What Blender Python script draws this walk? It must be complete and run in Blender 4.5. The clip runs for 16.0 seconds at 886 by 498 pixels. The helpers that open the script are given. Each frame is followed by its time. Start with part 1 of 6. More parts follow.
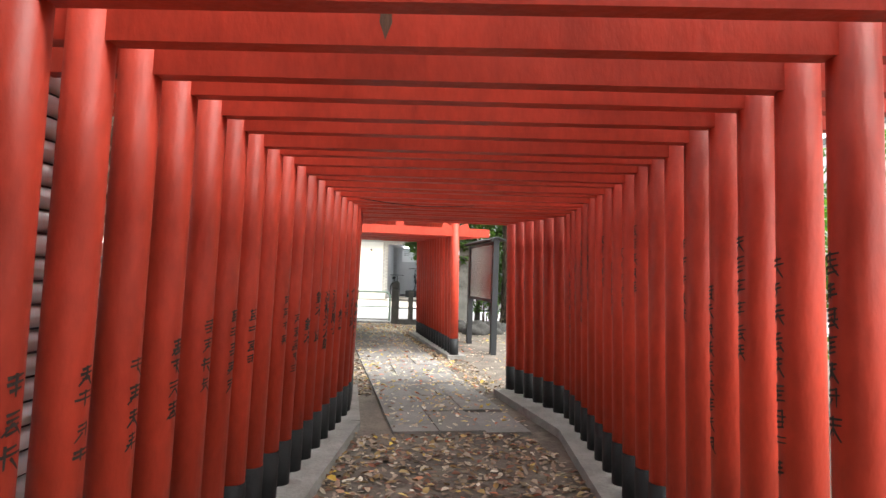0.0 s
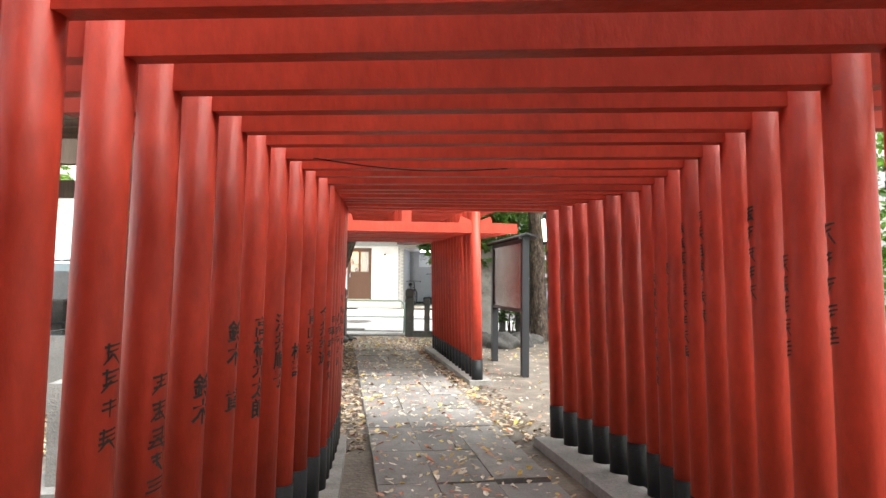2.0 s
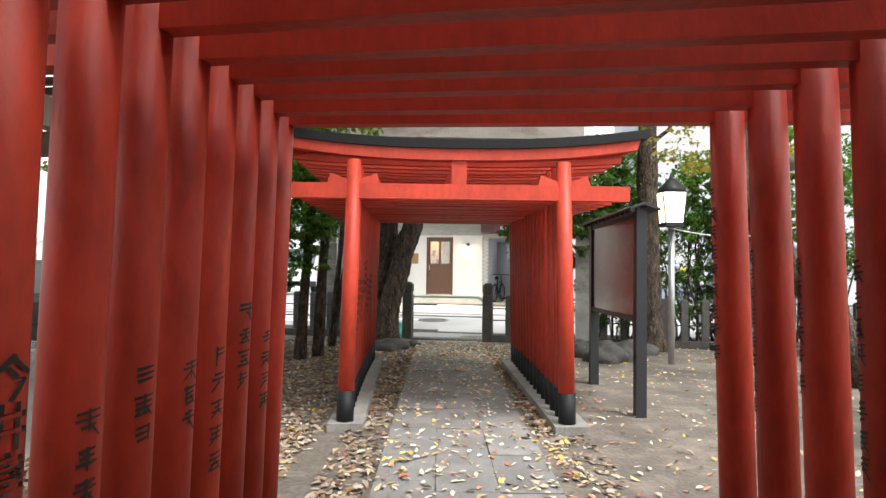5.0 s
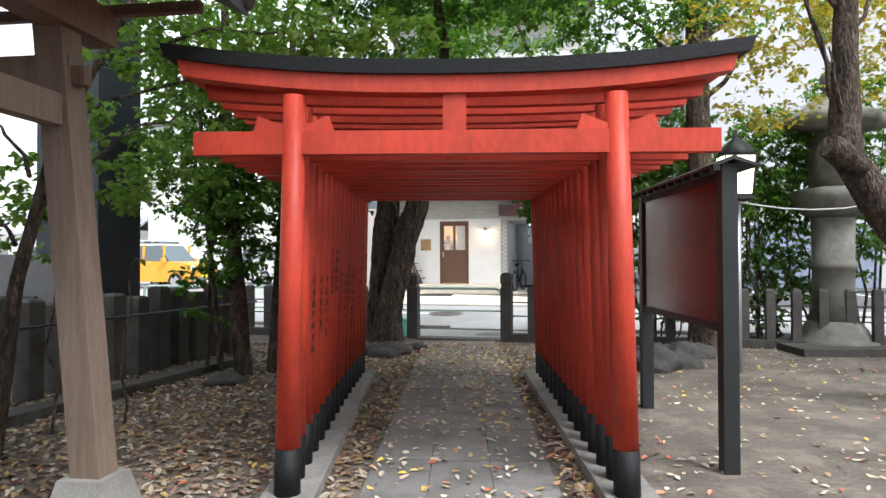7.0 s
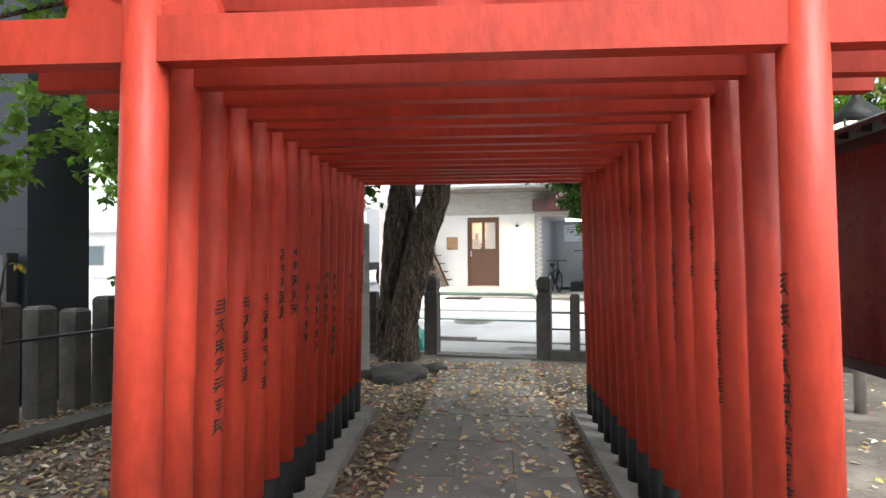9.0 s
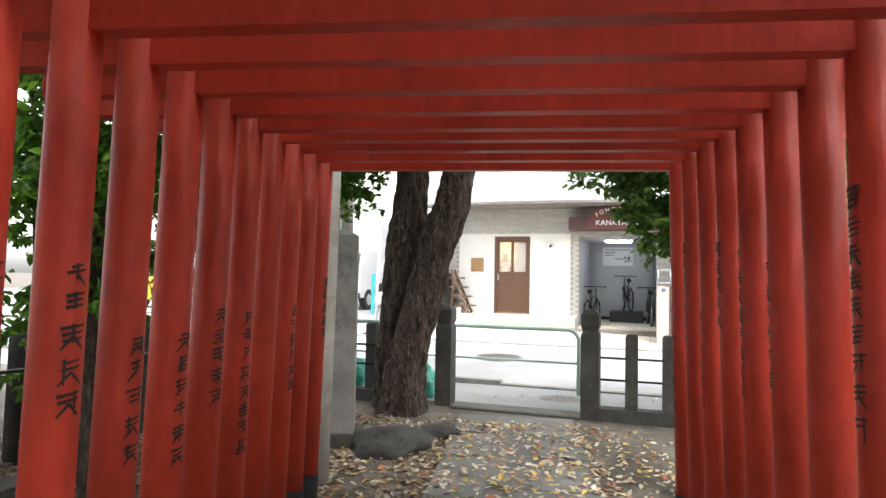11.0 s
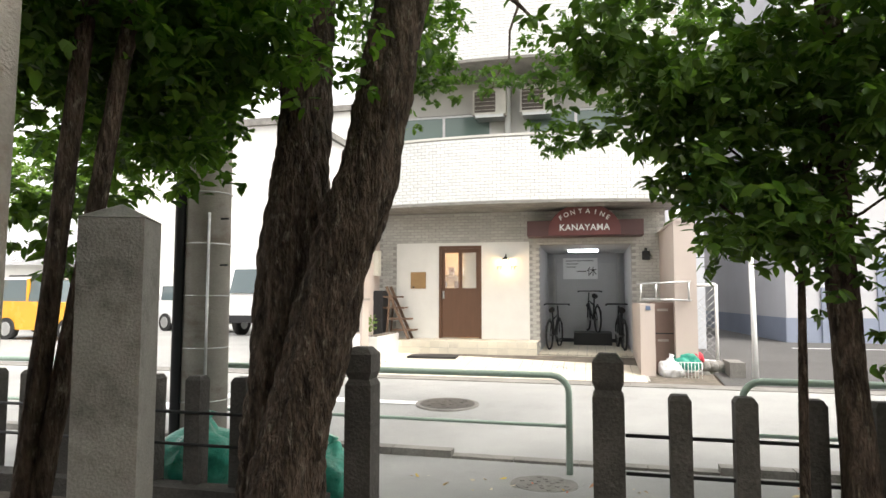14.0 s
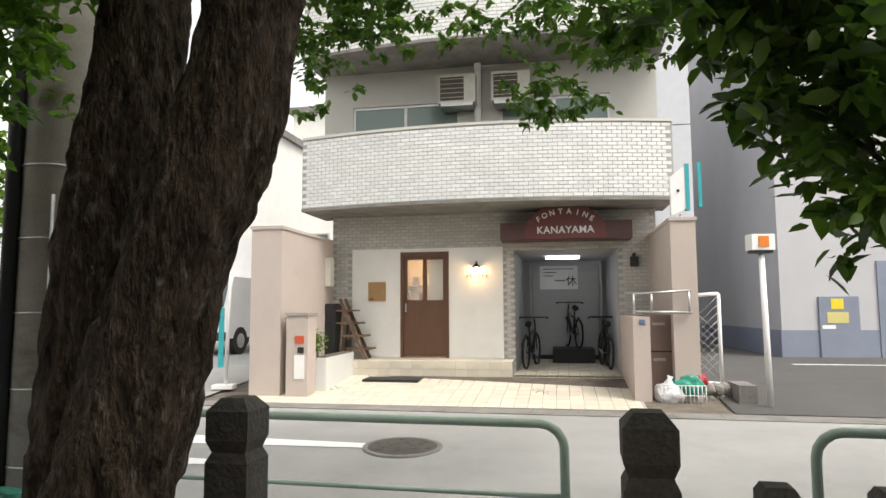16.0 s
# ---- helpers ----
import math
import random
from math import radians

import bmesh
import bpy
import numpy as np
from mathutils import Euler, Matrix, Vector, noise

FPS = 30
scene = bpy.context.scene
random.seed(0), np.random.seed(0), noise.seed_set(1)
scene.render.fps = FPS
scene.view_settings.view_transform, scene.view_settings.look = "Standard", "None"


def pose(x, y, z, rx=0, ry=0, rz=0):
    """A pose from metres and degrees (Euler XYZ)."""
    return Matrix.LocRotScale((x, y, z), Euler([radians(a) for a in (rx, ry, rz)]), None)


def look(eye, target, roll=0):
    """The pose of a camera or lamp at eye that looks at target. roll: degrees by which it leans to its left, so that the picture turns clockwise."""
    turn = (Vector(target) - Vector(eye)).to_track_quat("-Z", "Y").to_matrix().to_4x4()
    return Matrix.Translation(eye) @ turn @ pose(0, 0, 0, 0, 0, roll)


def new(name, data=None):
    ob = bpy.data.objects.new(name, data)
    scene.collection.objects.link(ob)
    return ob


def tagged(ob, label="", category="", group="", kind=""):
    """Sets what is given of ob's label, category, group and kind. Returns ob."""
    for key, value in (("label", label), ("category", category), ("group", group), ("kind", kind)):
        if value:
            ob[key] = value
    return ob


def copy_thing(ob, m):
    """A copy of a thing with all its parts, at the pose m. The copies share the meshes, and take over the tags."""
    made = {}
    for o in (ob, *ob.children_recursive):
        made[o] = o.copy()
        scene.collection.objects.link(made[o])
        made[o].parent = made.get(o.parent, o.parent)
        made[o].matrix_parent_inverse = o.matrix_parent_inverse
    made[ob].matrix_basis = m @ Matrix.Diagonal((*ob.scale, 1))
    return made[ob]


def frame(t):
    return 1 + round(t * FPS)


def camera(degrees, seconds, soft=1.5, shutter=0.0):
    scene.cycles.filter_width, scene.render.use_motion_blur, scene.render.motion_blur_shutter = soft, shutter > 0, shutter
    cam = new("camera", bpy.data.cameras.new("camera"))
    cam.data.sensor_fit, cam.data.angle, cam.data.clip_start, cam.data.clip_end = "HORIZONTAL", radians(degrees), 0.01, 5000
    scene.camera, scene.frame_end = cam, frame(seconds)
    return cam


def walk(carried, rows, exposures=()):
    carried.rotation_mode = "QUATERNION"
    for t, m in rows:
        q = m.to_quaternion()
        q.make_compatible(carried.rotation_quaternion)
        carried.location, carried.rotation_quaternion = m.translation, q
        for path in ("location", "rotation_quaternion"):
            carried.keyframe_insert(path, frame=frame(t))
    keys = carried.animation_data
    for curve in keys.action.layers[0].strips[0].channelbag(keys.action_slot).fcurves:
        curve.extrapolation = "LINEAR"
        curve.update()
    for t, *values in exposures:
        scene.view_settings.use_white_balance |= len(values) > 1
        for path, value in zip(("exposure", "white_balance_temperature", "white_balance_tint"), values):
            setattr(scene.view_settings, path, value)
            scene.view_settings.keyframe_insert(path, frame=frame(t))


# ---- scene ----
cam = camera(68.8, 16.0)
EXPOSURES = [(t, stops, kelvin, 10) for t, stops, kelvin in ((0, 2.3, 6500), (1.5, 2.4, 6500), (4, 1.95, 6500), (6.3, 1.5, 6200), (7, 1.45, 6100), (8.2, 1.6, 6100), (10.3, 2.2, 6300), (12.5, 2.05, 6500), (13.5, 1.75, 6800), (14.5, 1.35, 6900), (16, 1.0, 6900))]
PATH = [
    (0, (-0.878, -10.251, 1.318), (-0.512, -8.287, 1.403), 1.9),
    (0.5, (-0.786, -9.771, 1.303), (-0.446, -7.803, 1.414), 0.8),
    (1, (-0.701, -9.278, 1.294), (-0.387, -7.306, 1.396), 1.9),
    (1.5, (-0.592, -8.811, 1.316), (-0.266, -6.84, 1.411), 0.7),
    (2, (-0.487, -8.32, 1.347), (-0.182, -6.346, 1.445), 0.5),
    (2.5, (-0.404, -7.87, 1.35), (-0.104, -5.895, 1.457), -0.2),
    (3, (-0.26, -7.447, 1.333), (-0.002, -5.465, 1.415), 0.2),
    (3.5, (-0.139, -6.995, 1.323), (0.061, -5.006, 1.384), -0.1),
    (4, (0.001, -6.534, 1.337), (0.089, -4.538, 1.407), -0.4),
    (4.2, (0.026, -6.364, 1.325), (0.083, -4.366, 1.392), 0.3),
    (6.3, (0.308, -4.29, 1.372), (0.261, -2.293, 1.462), 0.3),
    (6.5, (0.304, -4.125, 1.354), (0.248, -2.127, 1.42), 0.4),
    (7, (0.337, -3.637, 1.385), (0.286, -1.638, 1.416), -0.2),
    (7.5, (0.356, -3.122, 1.397), (0.246, -1.125, 1.432), 1.0),
    (8, (0.36, -2.708, 1.396), (0.243, -0.712, 1.421), -0.0),
    (10.5, (0.435, -0.259, 1.458), (0.225, 1.73, 1.513), 0.9),
    (11, (0.363, 0.238, 1.449), (0.127, 2.222, 1.542), 1.1),
    (11.5, (0.319, 0.759, 1.46), (0.121, 2.746, 1.571), -0.1),
    (12, (0.254, 1.25, 1.472), (0.079, 3.238, 1.594), 0.6),
    (12.5, (0.237, 1.741, 1.48), (0.101, 3.731, 1.621), 0.6),
    (13, (0.196, 2.244, 1.484), (0.082, 4.235, 1.638), 0.8),
    (13.5, (0.194, 2.737, 1.5), (0.123, 4.731, 1.644), -0.6),
    (14, (0.223, 3.2, 1.506), (0.162, 5.194, 1.651), 0.1),
    (14.5, (0.24, 3.653, 1.516), (0.228, 5.647, 1.67), -0.8),
    (15, (0.307, 4.113, 1.528), (0.301, 6.104, 1.714), -0.8),
    (15.5, (0.323, 4.542, 1.53), (0.344, 6.531, 1.73), -0.7),
    (16, (0.363, 4.949, 1.523), (0.389, 6.94, 1.705), -0.3),
]
walk(cam, [(t, look(eye, target, roll)) for t, eye, target, roll in PATH], EXPOSURES)

# ---- light ----
world = bpy.data.worlds.new("world")
scene.world = world
world.use_nodes = True
wn, wl = world.node_tree.nodes, world.node_tree.links
wn.clear()
sky = wn.new("ShaderNodeTexSky")
sky.sky_type = 'NISHITA'
sky.sun_disc = False
sky.sun_elevation, sky.sun_rotation = radians(59), radians(137)
sky.air_density, sky.dust_density = 1.5, 3.0
pale = wn.new("ShaderNodeHueSaturation")
pale.inputs["Saturation"].default_value = 0.15
back = wn.new("ShaderNodeBackground")
back.inputs["Strength"].default_value = 0.15
wout = wn.new("ShaderNodeOutputWorld")
wl.new(sky.outputs[0], pale.inputs["Color"])
wl.new(pale.outputs[0], back.inputs["Color"])
wl.new(back.outputs[0], wout.inputs["Surface"])
sun_data = bpy.data.lights.new("sun", 'SUN')
sun_data.energy, sun_data.angle, sun_data.color = 1.25, radians(25), (1.0, 0.97, 0.93)
sun = new("sun", sun_data)
sun.matrix_world = look((11.5, -12.2, 28), (0, 0, 0))


# ---- materials ----
def mat(name, color, rough=0.6, vary=0.25, scale=6.0, bump=0.15, fine=60.0, metal=0.0, deep=0.02, island=0.0, stain=None, stretch=(1, 1, 1), spec=0.5, rand=0.0):
    """A procedural surface: base colour with coarse and fine variation, fine relief and optional stains."""
    m = bpy.data.materials.new(name)
    m.use_nodes = True
    n, l = m.node_tree.nodes, m.node_tree.links
    b = n["Principled BSDF"]
    b.inputs["Roughness"].default_value = rough
    b.inputs["Metallic"].default_value = metal
    b.inputs["Specular IOR Level"].default_value = spec
    co = n.new("ShaderNodeTexCoord")
    mp = n.new("ShaderNodeMapping")
    mp.inputs["Scale"].default_value = stretch
    l.new(co.outputs["Object"], mp.inputs["Vector"])
    if rand:
        shift = n.new("ShaderNodeVectorMath")
        shift.operation = 'SCALE'
        shift.inputs[0].default_value = (37, 17, 53)
        l.new(n.new("ShaderNodeObjectInfo").outputs["Random"], shift.inputs["Scale"])
        l.new(shift.outputs[0], mp.inputs["Location"])
    big = n.new("ShaderNodeTexNoise")
    big.inputs["Scale"].default_value = scale
    big.inputs["Detail"].default_value = 6
    big.inputs["Roughness"].default_value = 0.6
    small = n.new("ShaderNodeTexNoise")
    small.inputs["Scale"].default_value = fine
    small.inputs["Detail"].default_value = 4
    l.new(mp.outputs[0], big.inputs["Vector"])
    l.new(mp.outputs[0], small.inputs["Vector"])
    ramp = n.new("ShaderNodeMapRange")
    ramp.inputs["From Min"].default_value, ramp.inputs["From Max"].default_value = 0.3, 0.7
    ramp.inputs["To Min"].default_value, ramp.inputs["To Max"].default_value = 1 - vary, 1 + vary * 0.6
    l.new(big.outputs["Fac"], ramp.inputs["Value"])
    ramp2 = n.new("ShaderNodeMapRange")
    ramp2.inputs["From Min"].default_value, ramp2.inputs["From Max"].default_value = 0.3, 0.7
    ramp2.inputs["To Min"].default_value, ramp2.inputs["To Max"].default_value = 1 - vary * 0.5, 1 + vary * 0.4
    l.new(small.outputs["Fac"], ramp2.inputs["Value"])
    mul = n.new("ShaderNodeMath")
    mul.operation = 'MULTIPLY'
    l.new(ramp.outputs[0], mul.inputs[0])
    l.new(ramp2.outputs[0], mul.inputs[1])
    value = mul.outputs[0]
    if island or rand:
        src = n.new("ShaderNodeNewGeometry").outputs["Random Per Island"] if island else n.new("ShaderNodeObjectInfo").outputs["Random"]
        r3 = n.new("ShaderNodeMapRange")
        amount = island or rand
        r3.inputs["To Min"].default_value, r3.inputs["To Max"].default_value = 1 - amount, 1 + amount
        l.new(src, r3.inputs["Value"])
        mul2 = n.new("ShaderNodeMath")
        mul2.operation = 'MULTIPLY'
        l.new(value, mul2.inputs[0])
        l.new(r3.outputs[0], mul2.inputs[1])
        value = mul2.outputs[0]
    mix = n.new("ShaderNodeVectorMath")
    mix.operation = 'SCALE'
    mix.inputs[0].default_value = color[:3]
    l.new(value, mix.inputs["Scale"])
    col = mix.outputs[0]
    if stain:
        st = n.new("ShaderNodeTexNoise")
        st.inputs["Scale"].default_value = stain[1]
        st.inputs["Detail"].default_value = 8
        st.inputs["Roughness"].default_value = 0.7
        l.new(mp.outputs[0], st.inputs["Vector"])
        sr = n.new("ShaderNodeMapRange")
        sr.inputs["From Min"].default_value, sr.inputs["From Max"].default_value = stain[2], stain[2] + 0.12
        sr.inputs["To Max"].default_value = stain[3]
        l.new(st.outputs["Fac"], sr.inputs["Value"])
        mm = n.new("ShaderNodeMix")
        mm.data_type = 'RGBA'
        mm.inputs["B"].default_value = (*stain[0], 1)
        l.new(sr.outputs[0], mm.inputs["Factor"])
        l.new(col, mm.inputs["A"])
        col = mm.outputs["Result"]
    l.new(col, b.inputs["Base Color"])
    rr = n.new("ShaderNodeMapRange")
    rr.inputs["To Min"].default_value, rr.inputs["To Max"].default_value = max(0.02, rough - 0.12), min(1, rough + 0.12)
    l.new(big.outputs["Fac"], rr.inputs["Value"])
    l.new(rr.outputs[0], b.inputs["Roughness"])
    if bump:
        bp = n.new("ShaderNodeBump")
        bp.inputs["Strength"].default_value = bump
        bp.inputs["Distance"].default_value = deep
        l.new(small.outputs["Fac"], bp.inputs["Height"])
        l.new(bp.outputs[0], b.inputs["Normal"])
    return m


def palette(name, stops, rough=0.6, thin=0.0):
    """Many small pieces, each with a colour of its own out of the stops; thin lets light through (leaves)."""
    m = bpy.data.materials.new(name)
    m.use_nodes = True
    n, l = m.node_tree.nodes, m.node_tree.links
    b = n["Principled BSDF"]
    b.inputs["Roughness"].default_value = rough
    g = n.new("ShaderNodeNewGeometry")
    cr = n.new("ShaderNodeValToRGB")
    while len(cr.color_ramp.elements) < len(stops):
        cr.color_ramp.elements.new(0.5)
    for i, c in enumerate(stops):
        cr.color_ramp.elements[i].position = i / (len(stops) - 1)
        cr.color_ramp.elements[i].color = (*c, 1)
    l.new(g.outputs["Random Per Island"], cr.inputs["Fac"])
    l.new(cr.outputs[0], b.inputs["Base Color"])
    if thin:
        tr = n.new("ShaderNodeBsdfTranslucent")
        sc = n.new("ShaderNodeMix")
        sc.data_type = 'RGBA'
        sc.blend_type = 'MULTIPLY'
        sc.inputs["Factor"].default_value = 1
        sc.inputs["B"].default_value = (1.25, 1.35, 0.6, 1)
        l.new(cr.outputs[0], sc.inputs["A"])
        l.new(sc.outputs["Result"], tr.inputs["Color"])
        ms = n.new("ShaderNodeMixShader")
        ms.inputs[0].default_value = thin
        l.new(b.outputs[0], ms.inputs[1])
        l.new(tr.outputs[0], ms.inputs[2])
        l.new(ms.outputs[0], n["Material Output"].inputs["Surface"])
    return m


def glow(name, color, strength):
    m = bpy.data.materials.new(name)
    m.use_nodes = True
    b = m.node_tree.nodes["Principled BSDF"]
    b.inputs["Base Color"].default_value = (*color, 1)
    b.inputs["Emission Color"].default_value = (*color, 1)
    b.inputs["Emission Strength"].default_value = strength
    return m


def glass(name, color=(0.9, 0.95, 0.95), rough=0.02, metal=0.0, alpha=1.0):
    m = bpy.data.materials.new(name)
    m.use_nodes = True
    b = m.node_tree.nodes["Principled BSDF"]
    b.inputs["Base Color"].default_value = (*color, 1)
    b.inputs["Roughness"].default_value = rough
    b.inputs["Metallic"].default_value = metal
    b.inputs["Alpha"].default_value = alpha
    return m


VERMILION = mat("vermilion paint", (0.46, 0.047, 0.024), 0.5, 0.26, 2.6, 0.16, 30, spec=0.3, stain=((0.17, 0.022, 0.014), 3.2, 0.58, 0.42), stretch=(1, 1, 0.45), rand=0.12)
BLACK_PAINT = mat("black paint", (0.006, 0.0063, 0.007), 0.6, 0.3, 5, 0.2, 40, spec=0.25)
INK = mat("ink", (0.02, 0.012, 0.01), 0.6, 0.2, 20, 0)
CONCRETE = mat("weathered concrete", (0.22, 0.21, 0.195), 0.85, 0.3, 3, 0.4, 50, stain=((0.12, 0.12, 0.10), 2.5, 0.55, 0.7))
GRANITE = mat("granite", (0.29, 0.28, 0.26), 0.75, 0.35, 2.5, 0.35, 90, stain=((0.10, 0.10, 0.09), 2.2, 0.52, 0.75))
DARK_STONE = mat("lichened dark stone", (0.068, 0.063, 0.056), 0.85, 0.45, 4, 0.5, 45, stain=((0.2, 0.2, 0.18), 9, 0.62, 0.45), rand=0.15)
ROCK = mat("dark rock", (0.06, 0.057, 0.053), 0.9, 0.4, 5, 0.6, 30, stain=((0.14, 0.14, 0.12), 6, 0.62, 0.4))
PALE_STONE = mat("pale stone column", (0.36, 0.335, 0.30), 0.8, 0.22, 1.6, 0.3, 60, stain=((0.19, 0.14, 0.115), 2.0, 0.53, 0.6), stretch=(1, 1, 2))
SOIL = mat("trodden soil", (0.125, 0.105, 0.085), 0.95, 0.45, 1.3, 0.7, 28, stain=((0.19, 0.165, 0.135), 2.6, 0.5, 0.6))
ASPHALT = mat("asphalt", (0.32, 0.32, 0.312), 0.85, 0.14, 0.8, 0.35, 220, stain=((0.24, 0.24, 0.233), 0.7, 0.55, 0.5))
SLAB = mat("paving slab", (0.185, 0.18, 0.17), 0.8, 0.3, 3, 0.4, 70, rand=0.16, stain=((0.10, 0.095, 0.085), 2.5, 0.53, 0.6))
BARK = mat("bark", (0.105, 0.078, 0.06), 0.95, 0.8, 16, 1.0, 55, deep=0.09, stretch=(1, 1, 0.3), stain=((0.34, 0.31, 0.25), 22, 0.56, 0.6), spec=0.2)
WOOD = mat("weathered timber", (0.16, 0.10, 0.066), 0.7, 0.3, 5, 0.35, 30, stretch=(6, 6, 0.5))
PALE_WOOD = mat("faded timber", (0.19, 0.14, 0.105), 0.8, 0.25, 5, 0.3, 30, stretch=(6, 6, 0.5))
BOARD = mat("maroon board", (0.07, 0.022, 0.026), 0.22, 0.25, 1.5, 0.05, 20)
METAL_DARK = mat("dark metal", (0.016, 0.017, 0.02), 0.5, 0.25, 5, 0.1, 60)
STEEL = mat("galvanised steel", (0.5, 0.5, 0.5), 0.4, 0.15, 6, 0.05, 60, metal=0.8)
GREEN_RAIL = mat("pale green enamel", (0.33, 0.43, 0.37), 0.45, 0.15, 4, 0.05, 60, stain=((0.25, 0.2, 0.15), 9, 0.7, 0.5))
LITTER = palette("fallen leaves", [(0.15, 0.105, 0.07), (0.27, 0.215, 0.155), (0.40, 0.35, 0.28), (0.33, 0.23, 0.08), (0.10, 0.062, 0.042), (0.35, 0.30, 0.235), (0.20, 0.075, 0.04), (0.20, 0.15, 0.105)], 0.75)
LITTER_PALE = palette("pale fallen leaves", [(0.55, 0.5, 0.4), (0.45, 0.38, 0.27), (0.62, 0.57, 0.47), (0.6, 0.42, 0.05), (0.3, 0.2, 0.12), (0.5, 0.45, 0.35), (0.42, 0.10, 0.04), (0.5, 0.4, 0.25)], 0.7)
LEAF_DARK = palette("dark evergreen leaves", [(0.04, 0.092, 0.019), (0.065, 0.14, 0.027), (0.095, 0.19, 0.038), (0.14, 0.24, 0.055)], 0.38, 0.7)
LEAF_MID = palette("green leaves", [(0.045, 0.10, 0.02), (0.08, 0.16, 0.035), (0.115, 0.2, 0.045), (0.055, 0.115, 0.028)], 0.42, 0.5)
LEAF_LIGHT = palette("light green maple leaves", [(0.10, 0.19, 0.04), (0.14, 0.25, 0.05), (0.18, 0.28, 0.07), (0.12, 0.2, 0.04)], 0.5, 0.5)
LEAF_YELLOW = palette("yellowing leaves", [(0.4, 0.3, 0.04), (0.3, 0.27, 0.05), (0.2, 0.22, 0.05), (0.45, 0.28, 0.04)], 0.5, 0.5)
PLASTER = mat("white plaster", (0.78, 0.77, 0.74), 0.8, 0.05, 2, 0.1, 80)
TILE_WHITE = mat("white glazed brick tile", (0.70, 0.71, 0.70), 0.35, 0.06, 1.5, 0.05, 60, rand=0.06)
TILE_GREY = mat("grey brick tile", (0.50, 0.49, 0.46), 0.5, 0.08, 1.5, 0.08, 60, rand=0.08)
GROUT = mat("tile joints", (0.37, 0.36, 0.34), 0.9, 0.15, 5, 0.1, 60)
PAVER = mat("cream floor tile", (0.62, 0.57, 0.47), 0.55, 0.1, 2, 0.06, 60, rand=0.07, stain=((0.4, 0.36, 0.3), 2.5, 0.6, 0.4))
DOOR_BROWN = mat("brown door", (0.13, 0.065, 0.038), 0.45, 0.12, 3, 0.05, 40, stretch=(4, 4, 0.6))
PINK_WALL = mat("pinkish beige render", (0.50, 0.43, 0.39), 0.85, 0.08, 1.2, 0.15, 90, stain=((0.4, 0.33, 0.29), 1.5, 0.6, 0.4))
GREY_WALL = mat("grey render", (0.48, 0.48, 0.50), 0.85, 0.07, 0.7, 0.1, 60)
BLUE_GREY = mat("blue grey dado", (0.22, 0.25, 0.32), 0.8, 0.1, 1, 0.1, 60)
CANOPY = mat("maroon canopy", (0.10, 0.05, 0.05), 0.55, 0.12, 2, 0.05, 50)
WHITE_PAINT = mat("white paint", (0.8, 0.8, 0.8), 0.5, 0.05, 4, 0.03, 60)
RUBBER = mat("rubber", (0.02, 0.02, 0.02), 0.8, 0.2, 8, 0.1, 60)
WINDOW = glass("window glass", (0.10, 0.13, 0.14), 0.05)
SHUTTER = mat("grey slat shutter", (0.52, 0.52, 0.53), 0.5, 0.08, 2, 0.05, 60)


# ---- mesh helpers ----
def box(bm, x0, x1, y0, y1, z0, z1, m=None):
    vs = [bm.verts.new(Vector(p) if m is None else m @ Vector(p)) for p in ((x0, y0, z0), (x1, y0, z0), (x1, y1, z0), (x0, y1, z0), (x0, y0, z1), (x1, y0, z1), (x1, y1, z1), (x0, y1, z1))]
    for f in ((3, 2, 1, 0), (4, 5, 6, 7), (0, 1, 5, 4), (1, 2, 6, 5), (2, 3, 7, 6), (3, 0, 4, 7)):
        bm.faces.new([vs[i] for i in f])
    return vs


def tube(bm, points, radii, sides=12, wobble=0.0, rnd=None, cap=True):
    """A round bar along points with a radius at each."""
    rings = []
    pts = [Vector(p) for p in points]
    side = None
    for i, p in enumerate(pts):
        d = (pts[min(i + 1, len(pts) - 1)] - pts[max(i - 1, 0)]).normalized()
        if side is None:
            side = d.orthogonal().normalized()
        side = (side - d * side.dot(d)).normalized()
        up = d.cross(side)
        ring = []
        for k in range(sides):
            a = 2 * math.pi * k / sides
            r = radii[i] * (1 + (rnd.uniform(-wobble, wobble) if rnd else 0))
            ring.append(bm.verts.new(p + (side * math.cos(a) + up * math.sin(a)) * r))
        rings.append(ring)
    for a, b in zip(rings, rings[1:]):
        for k in range(sides):
            f = bm.faces.new((a[k], a[(k + 1) % sides], b[(k + 1) % sides], b[k]))
            f.smooth = True
    if cap:
        bm.faces.new(rings[0][::-1])
        bm.faces.new(rings[-1])


def prism(bm, outline, axis, a0, a1, m=None):
    """An outline of (p, q) pairs pulled along an axis ('x', 'y' or 'z') from a0 to a1."""
    def place(p, q, a):
        v = Vector({'x': (a, p, q), 'y': (p, a, q), 'z': (p, q, a)}[axis])
        return v if m is None else m @ v
    one = [bm.verts.new(place(p, q, a0)) for p, q in outline]
    two = [bm.verts.new(place(p, q, a1)) for p, q in outline]
    n = len(outline)
    bm.faces.new(one)
    bm.faces.new(two[::-1])
    for k in range(n):
        bm.faces.new((one[(k + 1) % n], one[k], two[k], two[(k + 1) % n]))


def finish(bm, name, material, bevel=0.0):
    if bevel:
        bmesh.ops.bevel(bm, geom=[e for e in bm.edges if e.calc_face_angle(0) > 0.6], offset=bevel, segments=1, affect='EDGES', clamp_overlap=True)
    bmesh.ops.recalc_face_normals(bm, faces=bm.faces)
    me = bpy.data.meshes.new(name)
    bm.to_mesh(me)
    bm.free()
    me.materials.append(material)
    return me


